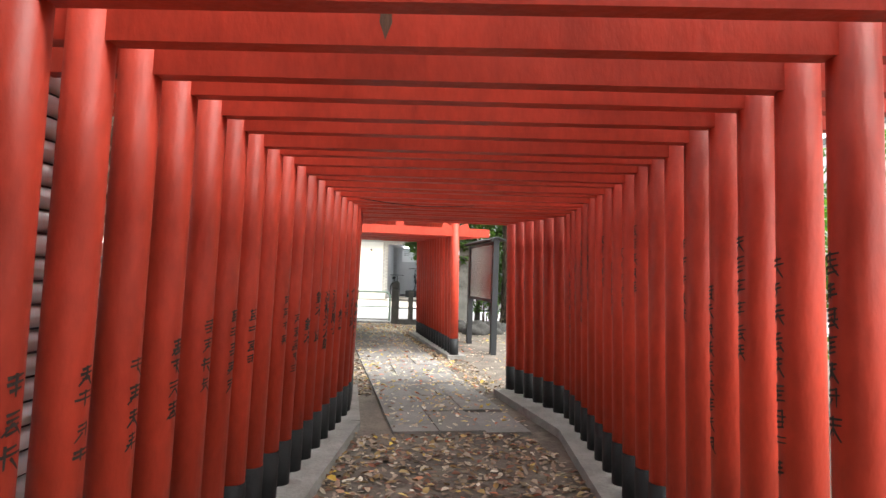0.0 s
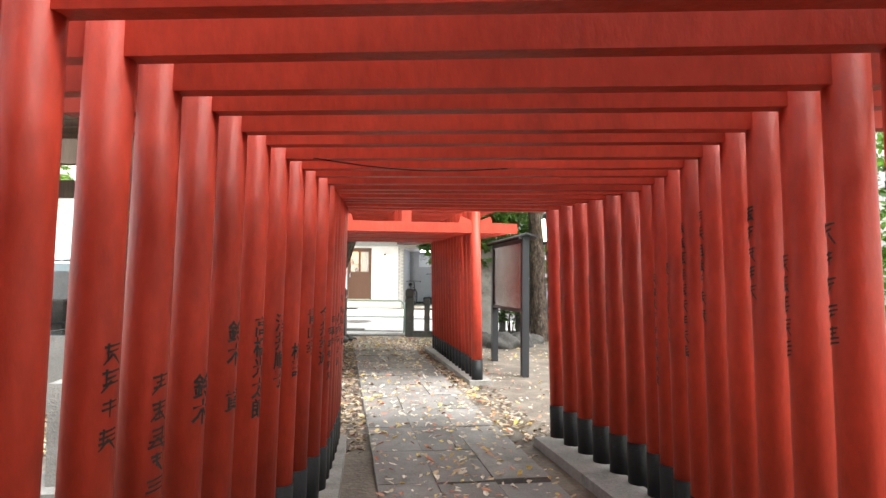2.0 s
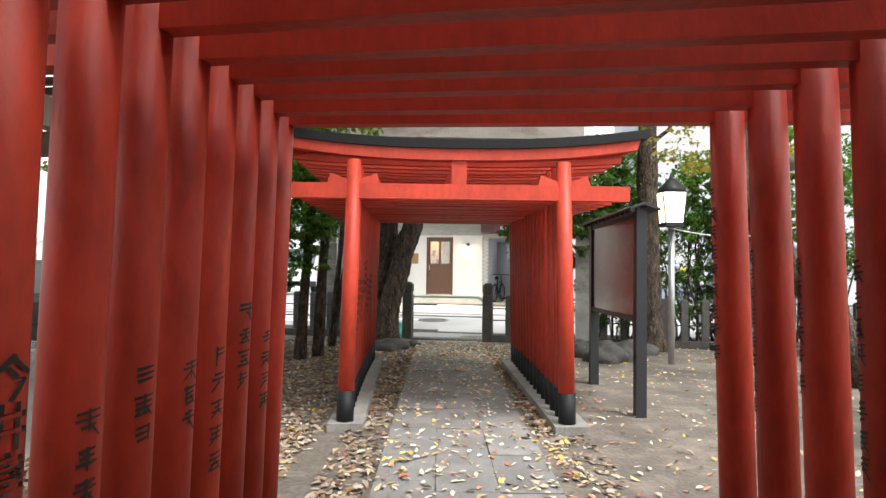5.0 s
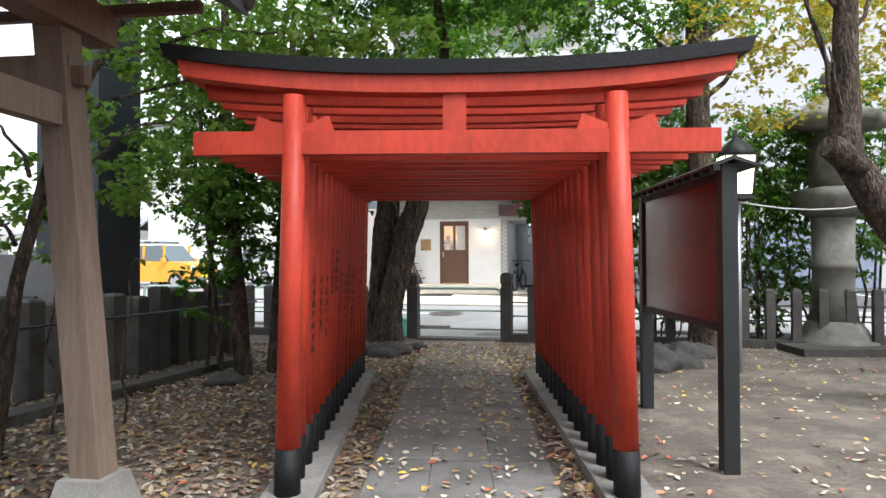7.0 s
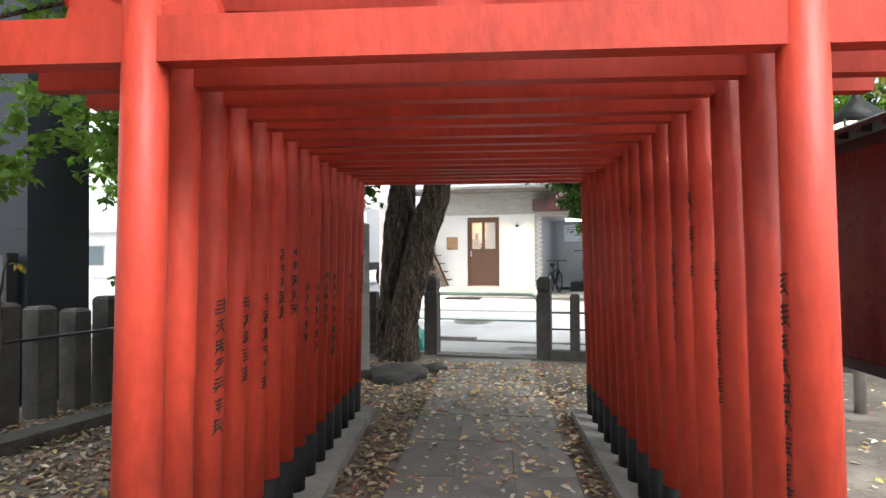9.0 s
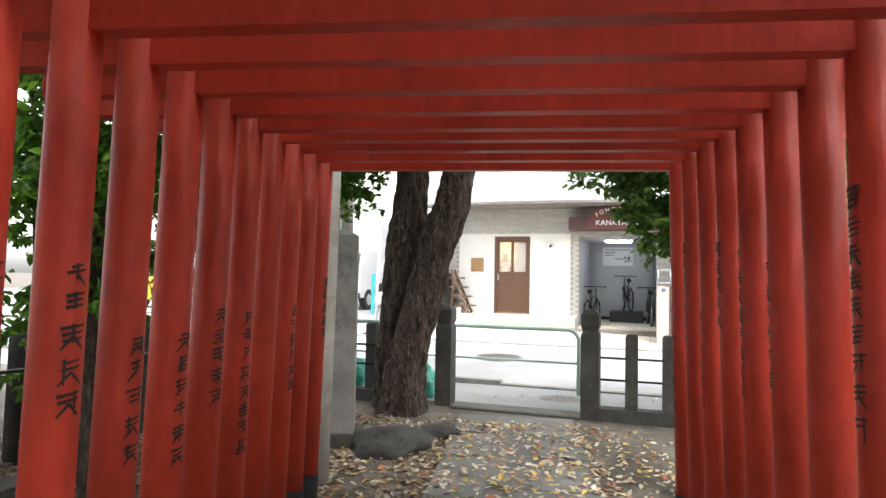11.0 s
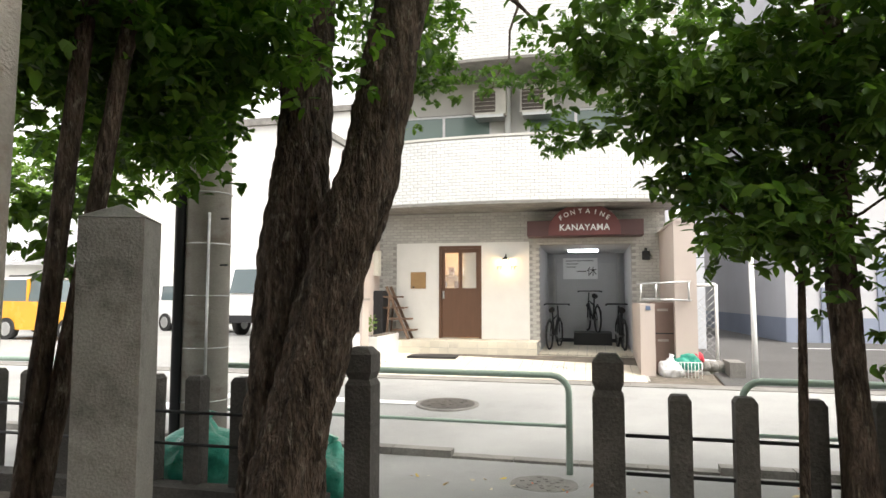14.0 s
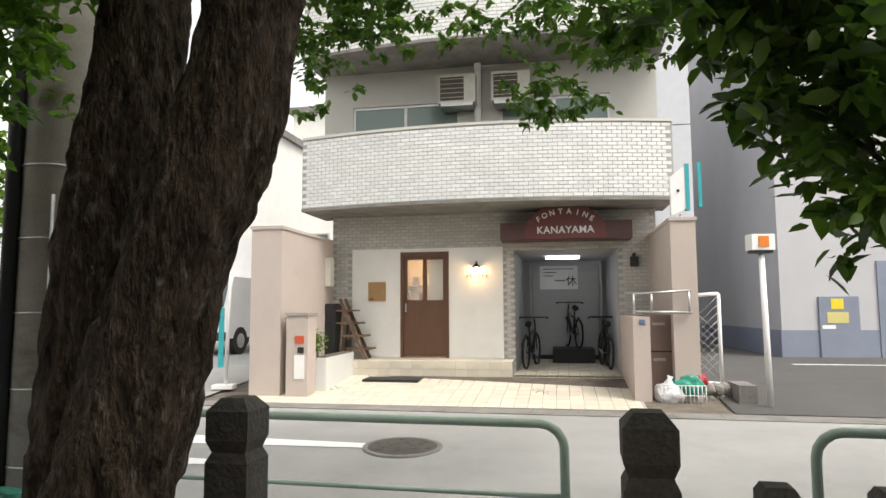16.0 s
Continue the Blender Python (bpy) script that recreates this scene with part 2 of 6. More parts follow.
def part(name, bm, material, parent=None, label="", bevel=0.0):
    ob = new(name, finish(bm, name, material, bevel))
    if parent is not None:
        ob.parent = parent
    if label:
        ob["label"] = label
    return ob


def thing(name, label, category, group="", m=None):
    ob = new(name)
    if m is not None:
        ob.matrix_basis = m
    return tagged(ob, label, category, group)


def boxpart(name, parent, material, x0, x1, y0, y1, z0, z1, label="", bevel=0.0):
    bm = bmesh.new()
    box(bm, x0, x1, y0, y1, z0, z1)
    return part(name, bm, material, parent, label, bevel)


def structure(ob, label=""):
    return tagged(ob, label, "", "", "structure")


# ---- ground ----
STREET = radians(-12.5)
SC, SS = math.cos(STREET), math.sin(STREET)


def street(s, n):
    """World x, y from metres along the street and metres beyond the precinct's fence line."""
    return 0.28 + s * SC - n * SS, 7.51 + s * SS + n * SC


def street_z(n):
    """The ground's height over the distance beyond the fence line."""
    pts = ((-200, 0), (0.2, 0), (1.3, -0.07), (1.9, -0.05), (4.6, 0.09), (6.4, 0.12), (7.1, 0.12), (9.1, 0.30), (400, 0.30))
    for (a, p), (b, q) in zip(pts, pts[1:]):
        if n <= b:
            return p + (q - p) * (n - a) / (b - a)
    return 0.3


def sheet(name, s0, s1, ns, material, lift, label):
    bm = bmesh.new()
    rows = []
    steps = max(2, int((s1 - s0) / 8) + 1)
    for n in ns:
        rows.append([bm.verts.new((*street(s0 + (s1 - s0) * i / steps, n), street_z(n) + lift)) for i in range(steps + 1)])
    for a, b in zip(rows, rows[1:]):
        for i in range(steps):
            bm.faces.new((a[i], a[i + 1], b[i + 1], b[i]))
    return structure(part(name, bm, material), label)


sheet("ground", -400, 400, (-400, -60, -20, -10, -5, 0.2, 1.3, 1.9, 4.6, 6.4, 7.1, 9.1, 20, 60, 400), SOIL, -0.004, "trodden bare soil of the shrine precinct")
sheet("road", -120, 120, (2.1, 3, 4.6, 6.4), ASPHALT, 0.002, "pale grey asphalt road between shrine and houses")
sheet("pavement", -60, 60, (0.22, 1.3, 1.95), ASPHALT, 0.004, "asphalt footway outside the stone fence")
bm = bmesh.new()
for i in range(-30, 30):
    m = Matrix.Translation((*street(i * 0.6, 2.0), -0.05)) @ Matrix.Rotation(STREET, 4, 'Z')
    box(bm, 0.004, 0.596, -0.07, 0.07, -0.1, 0.075 if not -2 < i < 3 else 0.03, m)
structure(part("kerb", bm, CONCRETE, bevel=0.008), "row of grey concrete kerb stones")
bm = bmesh.new()
for i in range(-30, 30):
    m = Matrix.Translation((*street(i * 0.6, 6.45), 0.12)) @ Matrix.Rotation(STREET, 4, 'Z')
    box(bm, 0.003, 0.597, -0.22, 0.2, -0.1, 0.012, m)
structure(part("gutter", bm, CONCRETE, bevel=0.006), "concrete gutter along the far side of the road")


grate = structure(new("drain_grating"), "ribbed grey drain cover across the way out")
boxpart("channel", grate, DARK_STONE, 0, 1.5, 0, 0.3, -0.05, 0.012)
for k in range(6):
    boxpart("rib", grate, CONCRETE, 0, 1.5, 0.012 + 0.05 * k, 0.04 + 0.05 * k, 0.012, 0.03, "", 0.003)
grate.matrix_basis = pose(*street(-0.68, -0.1), 0, 0, 0, math.degrees(STREET))


# ---- torii gates ----
GATES = "vermilion gates in a row"


def ink_marks(rnd, radius, angle, count, z1, lean):
    """Brushed strokes of a name down a post: characters of short bars wrapped on the round face."""
    bm = bmesh.new()
    z = z1

    def stroke(a0, b0, a1, b1, h):
        row = []
        n = 4
        da, db = (b1 - b0), -(a1 - a0)
        ln = math.hypot(da, db) or 1
        da, db = da / ln * h / 2, db / ln * h / 2
        for i in range(n + 1):
            f = i / n
            k = 1.1 - 0.5 * f
            a, b = a0 + (a1 - a0) * f, b0 + (b1 - b0) * f
            r = radius * 1.03 + 0.0015
            row.append([bm.verts.new((r * math.cos(angle + (a + da * s * k) / r) + lean * (b + db * s * k), r * math.sin(angle + (a + da * s * k) / r), b + db * s * k)) for s in (-1, 1)])
        for p, q in zip(row, row[1:]):
            bm.faces.new((p[0], q[0], q[1], p[1]))
    for _ in range(count):
        s = rnd.uniform(0.05, 0.062)
        h = rnd.uniform(0.006, 0.009)
        for k in range(rnd.randint(2, 4)):
            y = z - s * (0.12 + 0.25 * k)
            w = s * rnd.uniform(0.25, 0.5)
            stroke(-w, y - 0.004, w, y + 0.004, h)
        if rnd.random() < 0.8:
            x = rnd.choice((0, 0, -0.25, 0.25)) * s
            stroke(x, z, x, z - s * rnd.uniform(0.6, 1), h)
        for sg in (-1, 1):
            if rnd.random() < 0.6:
                stroke(0, z - 0.5 * s, sg * 0.45 * s, z - s, h)
        z -= s * rnd.uniform(1.2, 1.4)
    return bm


def brushed_name(name, radius, angle, z1, lean):
    """Characters of the built-in font set one below the other and wrapped on the round face of a post."""
    bm = bmesh.new()
    r = radius * 1.03 + 0.0015
    for k, ch in enumerate(name):
        if ch == " ":
            continue
        cu = bpy.data.curves.new("character", 'FONT')
        cu.body, cu.size, cu.align_x, cu.offset, cu.resolution_u = ch, 0.088, 'CENTER', 0.0018, 2
        tmp = bpy.data.objects.new("character", cu)
        scene.collection.objects.link(tmp)
        me = bpy.data.meshes.new_from_object(tmp.evaluated_get(bpy.context.evaluated_depsgraph_get()))
        bpy.data.objects.remove(tmp)
        old = set(bm.verts)
        bm.from_mesh(me)
        bpy.data.meshes.remove(me)
        for v in bm.verts:
            if v not in old:
                a, z = angle + v.co.x / r, z1 - 0.085 * (k + 1) + v.co.y
                v.co = (r * math.cos(a) + lean * z, r * math.sin(a), z)
    return bm


def torii(m, half, nuki, rnd, radius=0.065, front=False, black=0.33, text=0.85, deep=0.066, tall=False, name=""):
    """One gate: two leaning posts with black feet, tie beam with wedges, strut and lintel. half: post axis to middle at the tie beam."""
    gate = thing("torii_gate", "vermilion painted timber shrine gate with black post feet" if not front else "vermilion shrine gate with black-capped curved lintel", "torii gate", GATES, m)
    lean = 0.02 if front else 0.026
    top = nuki + (0.335 if front else 0.33)
    for side in (-1, 1):
        def axis(z):
            return side * (half + (nuki - z) * lean)
        bm = bmesh.new()
        tube(bm, [(axis(black), 0, black), (axis(1.2), 0, 1.2), (axis(top), 0, top)], [radius * 1.03, radius, radius * 0.95], 20)
        post = part("post", bm, VERMILION, gate)
        bm = bmesh.new()
        tube(bm, [(axis(-0.05), 0, -0.05), (axis(black), 0, black + 0.0)], [radius * 1.1, radius * 1.09], 20)
        part("black_foot", bm, BLACK_PAINT, post, "black painted foot of the post")
        if side < 0 and name:
            bm = brushed_name(name, radius, -0.16, 1.2 if len(name) > 2 else 1.04, -side * lean)
            bmesh.ops.translate(bm, verts=bm.verts, vec=(side * (half + nuki * lean), 0, 0))
            part("lettering", bm, INK, post, "black brushed name down the post")["kind"] = "stuff"
        elif rnd.random() < text:
            if side < 0:
                angle, count, z1 = rnd.uniform(-0.4, -0.12), rnd.randint(5, 8) if tall else rnd.randint(3, 5), rnd.uniform(1.2, 1.5) if tall else rnd.uniform(1.0, 1.25)
            else:
                angle, count, z1 = math.pi + rnd.uniform(-0.15, 0.1), rnd.randint(5, 9), rnd.uniform(1.3, 1.7)
            bm = ink_marks(rnd, radius, angle, count, z1, -side * lean)
            bmesh.ops.translate(bm, verts=bm.verts, vec=(side * (half + nuki * lean), 0, 0))
            part("lettering", bm, INK, post, "black brushed lettering down the post")["kind"] = "stuff"
        for s in ((-1, 1) if front else ()):
            bm = bmesh.new()
            x = axis(nuki + 0.17)
            prism(bm, [(x + s * radius * 0.5, nuki + 0.125), (x + s * 0.23, nuki + 0.125), (x + s * 0.20, nuki + 0.22), (x + s * radius * 0.5, nuki + 0.155)], 'y', -0.03, 0.03)
            part("wedge", bm, VERMILION, gate)
    t = 0.04 if front else 0.032
    over = 0.56 if front else 0.48
    bm = bmesh.new()
    box(bm, -half - over, half + over, -t, t, nuki, nuki + 0.13)
    part("tie_beam", bm, VERMILION, gate, bevel=0.006)
    bm = bmesh.new()
    box(bm, -0.065, 0.065, -t * 0.9, t * 0.9, nuki + 0.128, top + 0.02)
    part("strut", bm, VERMILION, gate, bevel=0.004)
    span = half + (0.62 if front else 0.56)
    for name, a, b, d, material, wide in (("lintel", 0.0, 0.10, 0.06 if front else 0.036, VERMILION, 0.0), ("black_cap" if front else "cap_board", 0.10, 0.18 if front else 0.14, 0.085 if front else deep, BLACK_PAINT if front else VERMILION, 0.09)):
        bm = bmesh.new()
        n = 16
        rows = []
        for i in range(n + 1):
            f = -1 + 2 * i / n
            x = f * (span + wide)
            lift = (0.11 if front else 0.05) * abs(f) ** 2.4
            out = (0.0 if abs(f) < 1 else 0.03 * f)
            rows.append([bm.verts.new((x + (out if dz == b else 0), dy, top + dz + lift)) for dy, dz in ((-d, a), (d, a), (d, b), (-d, b))])
        for p, q in zip(rows, rows[1:]):
            for k in range(4):
                bm.faces.new((p[k], p[(k + 1) % 4], q[(k + 1) % 4], q[k]))
        bm.faces.new(rows[0][::-1])
        bm.faces.new(rows[-1])
        part(name, bm, material, gate)
    return gate


def plinth(points, width, label):
    """A low concrete kerb under a row of posts."""
    bm = bmesh.new()
    for (x0, y0), (x1, y1) in zip(points, points[1:]):
        d = Vector((x1 - x0, y1 - y0, 0))
        m = Matrix.Translation((x0, y0, 0)) @ Matrix.Rotation(math.atan2(d.y, d.x), 4, 'Z')
        box(bm, 0, d.length, -width / 2, width / 2, -0.1, 0.07, m)
    return structure(part("plinth", bm, CONCRETE, bevel=0.008), label)


rnd = random.Random(11)
# second row, on the street side
NB = 15
for i in range(NB):
    f = i / (NB - 1)
    left, right = -0.59 - 0.18 * f - 0.1 * f * (1 - f), 1.215
    torii(pose((left + right) / 2, 3.87 * f, 0, 0, 0, rnd.uniform(-0.4, 0.4)), (right - left) / 2 + 0.01, 1.975 + 0.095 * f + rnd.uniform(-0.008, 0.008), rnd, 0.068 if i == 0 else 0.06, i == 0, deep=0.066, tall=True)
plinth([(-0.62, -0.12), (-0.83, 4.05)], 0.3, "low concrete kerb under the gate posts")
plinth([(1.29, -0.14), (1.24, 4.05)], 0.3, "low concrete kerb under the gate posts")
# first row: seven gates fanning round the bend, then a long slanted run; donors' names brushed on some posts
A_TURN = 12.5
NAMES = {7: "今井幸道", 8: "青山幸", 9: "松壽", 10: "酒井順子", 11: "高橋光太郎", 12: "鈴木 貢", 13: "鈴木"}
ux, uy = math.sin(radians(A_TURN)), math.cos(radians(A_TURN))
for i in range(34):
    if i < 7:
        f = i / 7
        gx, gy, face, half = 0.37 + 0.05 * f * (1.75 - f) - 0.023 * f, -3.04 - 1.602 * f, 5 + 7.2 * f, 0.885 + 0.115 * min(1, f * 1.2)
    else:
        f, face, half = 1.0, A_TURN, 1.0
        gx, gy = 0.347 - (i - 7) * 0.271 * ux, -4.642 - (i - 7) * 0.271 * uy
    torii(pose(gx, gy, 0, 0, 0, -face + rnd.uniform(-0.4, 0.4)), half, 1.93 - 0.02 * f + rnd.uniform(-0.008, 0.008), rnd, name=NAMES.get(i, ""))
L0, R0 = Vector((0.315 - 0.98 * uy, -4.85 + 0.98 * ux)), Vector((0.315 + 0.98 * uy, -4.85 - 0.98 * ux))
back_off = Vector((ux, uy)) * 7.0
plinth([(-0.57, -2.85), tuple(L0), tuple(L0 - back_off)], 0.28, "low concrete kerb under the gate posts")
plinth([(1.23, -3.1), tuple(R0), tuple(R0 - back_off)], 0.28, "low concrete kerb under the gate posts")

# ---- stepping-stone path ----
path = structure(new("paved_path"), "grey stone paving slabs strewn with leaves")
bm = bmesh.new()
box(bm, -0.193, 0.193, -0.397, 0.397, -0.06, 0.0)
slab_mesh = finish(bm, "slab", SLAB, 0.006)
for j in range(15):
    for i in range(3):
        ob = new("slab", slab_mesh)
        ob.parent = path
        y = -4.45 + 0.8 * j - 0.05 * i * (j == 0)
        ob.matrix_basis = pose(-0.05 + 0.39 * i, y, 0.022 + 0.003 * ((i * 7 + j * 5) % 4), rnd.uniform(-0.3, 0.3), rnd.uniform(-0.3, 0.3), rnd.uniform(-0.3, 0.3))

# ---- house across the road ----
HOUSE = pose(0.18, 17.6, 0, 0, 0, -11)
house = thing("apartment_building", "low apartment house clad in white brick tiles with curved balcony", "building", "", HOUSE)


def holed(name, parent, material, u0, u1, z0, z1, y0, y1, holes, label=""):
    """One wall of real thickness with rectangular openings (u0, u1, z0, z1) right through it."""
    us = sorted({u0, u1, *[h[0] for h in holes], *[h[1] for h in holes]})
    zs = sorted({z0, z1, *[max(z0, h[2]) for h in holes], *[min(z1, h[3]) for h in holes]})
    bm = bmesh.new()
    grid = {}

    def at(u, y, z):
        if (u, y, z) not in grid:
            grid[u, y, z] = bm.verts.new((u, y, z))
        return grid[u, y, z]

    def solid(i, j):
        if not (0 <= i < len(us) - 1 and 0 <= j < len(zs) - 1):
            return False
        u, z = (us[i] + us[i + 1]) / 2, (zs[j] + zs[j + 1]) / 2
        return all(not (a < u < b and c < z < d) for a, b, c, d in holes)
    for i in range(len(us) - 1):
        for j in range(len(zs) - 1):
            if not solid(i, j):
                continue
            a, b, c, d = us[i], us[i + 1], zs[j], zs[j + 1]
            bm.faces.new((at(a, y0, c), at(b, y0, c), at(b, y0, d), at(a, y0, d)))
            bm.faces.new((at(a, y1, c), at(a, y1, d), at(b, y1, d), at(b, y1, c)))
            for di, dj, p, q in ((-1, 0, (a, c), (a, d)), (1, 0, (b, c), (b, d)), (0, -1, (a, c), (b, c)), (0, 1, (a, d), (b, d))):
                if not solid(i + di, j + dj):
                    bm.faces.new((at(p[0], y0, p[1]), at(q[0], y0, q[1]), at(q[0], y1, q[1]), at(p[0], y1, p[1])))
    return part(name, bm, material, parent, label)


def tiles(name, parent, material, cells, w, h, depth):
    """Many glazed tiles as one part: cells are poses of the tile's middle on the wall face, which looks along -y."""
    verts, faces = [], []
    for m in cells:
        k = len(verts)
        for x, y, z in ((-w, 0, -h), (w, 0, -h), (w, 0, h), (-w, 0, h), (-w + .004, -depth, -h + .004), (w - .004, -depth, -h + .004), (w - .004, -depth, h - .004), (-w + .004, -depth, h - .004)):
            verts.append(m @ Vector((x, y, z)))
        faces += [(k + 4, k + 5, k + 6, k + 7), (k, k + 1, k + 5, k + 4), (k + 1, k + 2, k + 6, k + 5), (k + 2, k + 3, k + 7, k + 6), (k + 3, k, k + 4, k + 7)]
    me = bpy.data.meshes.new(name)
    me.from_pydata(verts, [], faces)
    me.materials.append(material)
    ob = new(name, me)
    ob.parent = parent
    ob["kind"] = "stuff"
    return ob


TILE_STUFF = mat("brick tile", (0.50, 0.49, 0.46), 0.5, 0.08, 1.5, 0.08, 60, island=0.1)
TILE_STUFF_W = mat("white brick tile", (0.68, 0.69, 0.69), 0.35, 0.05, 1.5, 0.05, 60, island=0.08)
DOORWAY = (-0.49, 0.47, 0.58, 2.62)
ENTRY = (1.72, 3.66, 0.1, 2.62)
holed("front_wall", house, GROUT, -1.9, 4.35, 0.0, 3.42, 0.0, 0.22, [DOORWAY, ENTRY])


def clear(u, z, gaps):
    return all(not (a - 0.05 < u < b + 0.05 and c - 0.02 < z < d + 0.02) for a, b, c, d in gaps)


PANEL = (-1.48, 1.52, 0.5, 2.69)
cells = []
for r in range(47):
    z = 0.34 + r * 0.066
    for c in range(38):
        u = -1.82 + c * 0.166 + (0.083 if r % 2 else 0)
        if u < 4.28 and clear(u, z, [PANEL, ENTRY]):
            cells.append(pose(u, 0, z))
tiles("wall_tiles", house, TILE_STUFF, cells, 0.078, 0.0285, 0.008)
holed("plaster_panel", house, PLASTER, PANEL[0], PANEL[1], 0.57, 2.69, -0.03, 0.0, [(-0.49, 0.47, 0.57, 2.62)], "smooth white plaster panel round the door")

# shop door
door = thing("shop_door", "brown wooden shop door with two glazed upper panes", "door", "", HOUSE)
bm = bmesh.new()
for a, b, c, d in ((-0.49, -0.43, 0.58, 2.62), (0.41, 0.47, 0.58, 2.62), (-0.43, 0.41, 2.56, 2.62)):
    box(bm, a, b, -0.045, 0.06, c, d)
part("door_frame", bm, DOOR_BROWN, door, bevel=0.004)
holed("door_leaf", door, DOOR_BROWN, -0.43, 0.41, 0.6, 2.56, 0.0, 0.045, [(-0.36, -0.05, 1.68, 2.47), (0.03, 0.35, 1.68, 2.47)])
for a, b in ((-0.36, -0.05), (0.03, 0.35)):
    pane = boxpart("pane", door, glass("clear pane", (0.95, 0.95, 0.92), 0.02, 0, 0.25), a, b, 0.018, 0.026, 1.68, 2.47)
    pane.visible_shadow = False
boxpart("handle", door, STEEL, -0.40, -0.37, -0.05, 0.0, 1.45, 1.62, "steel handle", 0.004)
boxpart("curtain", door, mat("curtain", (0.6, 0.52, 0.42), 0.9, 0.2, 4, 0.2, 30, stretch=(20, 1, 1)), 0.05, 0.4, 0.12, 0.14, 1.6, 2.5)
room = thing("shop_interior", "small shop room with warm timber fittings", "room", "", HOUSE)
bm = bmesh.new()
box(bm, -1.4, 1.4, 2.2, 2.3, 0.58, 2.7)
box(bm, -1.5, -1.4, 0.22, 2.3, 0.58, 2.7)
box(bm, 1.4, 1.5, 0.22, 2.3, 0.58, 2.7)
box(bm, -1.5, 1.5, 0.22, 2.3, 2.7, 2.78)
box(bm, -1.5, 1.5, 0.22, 2.3, 0.48, 0.57)
part("room_shell", bm, mat("warm plaster", (0.62, 0.48, 0.3), 0.8, 0.1), room)
for z in (1.3, 1.65, 2.0):
    boxpart("shelf", room, PALE_WOOD, -1.2, -0.1, 1.9, 2.2, z, z + 0.03)
for k, (u, z) in enumerate(((-1.0, 1.33), (-0.8, 1.33), (-0.55, 1.68), (-0.9, 1.68), (-0.35, 2.03), (-0.7, 2.03))):
    boxpart("jar", room, (DOOR_BROWN, PLASTER, CANOPY)[k % 3], u, u + 0.12, 1.95, 2.1, z, z + 0.2)
shop_lamp = bpy.data.lights.new("shop_lamp", 'POINT')
shop_lamp.energy, shop_lamp.color, shop_lamp.shadow_soft_size = 25, (1.0, 0.72, 0.42), 0.1
new("shop_lamp", shop_lamp).matrix_world = HOUSE @ pose(-0.3, 1.2, 2.5)

notice = thing("wooden_notice", "small square wooden notice board on white wall", "sign", "", HOUSE)
boxpart("board", notice, mat("oak", (0.36, 0.22, 0.10), 0.6, 0.15, 4, 0.1, 40), -1.14, -0.79, -0.055, -0.03, 1.67, 2.04, "", 0.005)
boxpart("clip", notice, METAL_DARK, -1.09, -1.05, -0.062, -0.055, 1.69, 1.72)

lamp = thing("wall_lamp", "small dark wall lamp with warm light", "lamp", "", HOUSE)
bm = bmesh.new()
tube(bm, [(1.02, -0.03, 2.40), (1.02, -0.10, 2.41), (1.02, -0.14, 2.36)], [0.012, 0.012, 0.012], 8)
part("arm", bm, METAL_DARK, lamp)
bm = bmesh.new()
tube(bm, [(1.02, -0.14, 2.37), (1.02, -0.14, 2.33), (1.02, -0.14, 2.29)], [0.02, 0.05, 0.09], 14, cap=False)
part("shade", bm, METAL_DARK, lamp)
bm = bmesh.new()
bmesh.ops.create_icosphere(bm, subdivisions=2, radius=0.035, matrix=Matrix.Translation((1.02, -0.14, 2.29)))
part("bulb", bm, glow("warm bulb", (1.0, 0.72, 0.4), 25), lamp)
bulb = bpy.data.lights.new("wall_lamp_light", 'POINT')
bulb.energy, bulb.color, bulb.shadow_soft_size = 4, (1.0, 0.62, 0.28), 0.04
new("wall_lamp_light", bulb).matrix_world = HOUSE @ pose(1.02, -0.16, 2.24)
sign = thing("shop_lettering", "small orange-brown shop letters on white wall", "sign", "", HOUSE)
rl = random.Random(4)
for k in range(6):
    u = 0.82 + k * 0.075
    bm = bmesh.new()
    box(bm, u, u + 0.014, -0.045, -0.03, 2.09, 2.09 + rl.choice((0.07, 0.1)))
    box(bm, u + 0.014, u + 0.05, -0.045, -0.03, 2.09 + 0.05, 2.105 + 0.05)
    part("letter", bm, mat("orange letter", (0.4, 0.16, 0.05), 0.6, 0.05), sign)

# entrance recess
recess = thing("entrance_passage", "grey tiled entrance passage with roller shutter behind", "entrance", "", HOUSE)
boxpart("passage_wall", recess, GREY_WALL, 1.60, 1.72, 0.22, 3.2, 0.1, 2.62)
boxpart("passage_wall", recess, GREY_WALL, 3.66, 3.78, 0.22, 3.2, 0.1, 2.62)
boxpart("passage_wall", recess, GREY_WALL, 1.60, 3.78, 3.2, 3.3, 0.1, 2.62)
boxpart("passage_ceiling", recess, GREY_WALL, 1.6, 3.78, 0.22, 3.3, 2.62, 2.75)
for k in range(30):
    boxpart("shutter_slat", recess, SHUTTER, 1.95, 3.45, 3.14, 3.19 - 0.012 * (k % 2), 0.42 + k * 0.065, 0.478 + k * 0.065, "", 0.004)
boxpart("shutter_base", recess, METAL_DARK, 1.9, 3.5, 3.1, 3.2, 0.3, 0.42)
boxpart("tube_light", recess, glow("tube light", (0.85, 0.93, 1.0), 7), 2.3, 3.0, 1.6, 1.72, 2.56, 2.61, "lit ceiling tube light")
for u in (1.86, 3.5):
    boxpart("shutter_rail", recess, STEEL, u, u + 0.05, 3.05, 3.14, 0.3, 2.6)
banner = thing("paper_notice", "white paper notice with black characters on shutter", "sign", "", HOUSE)
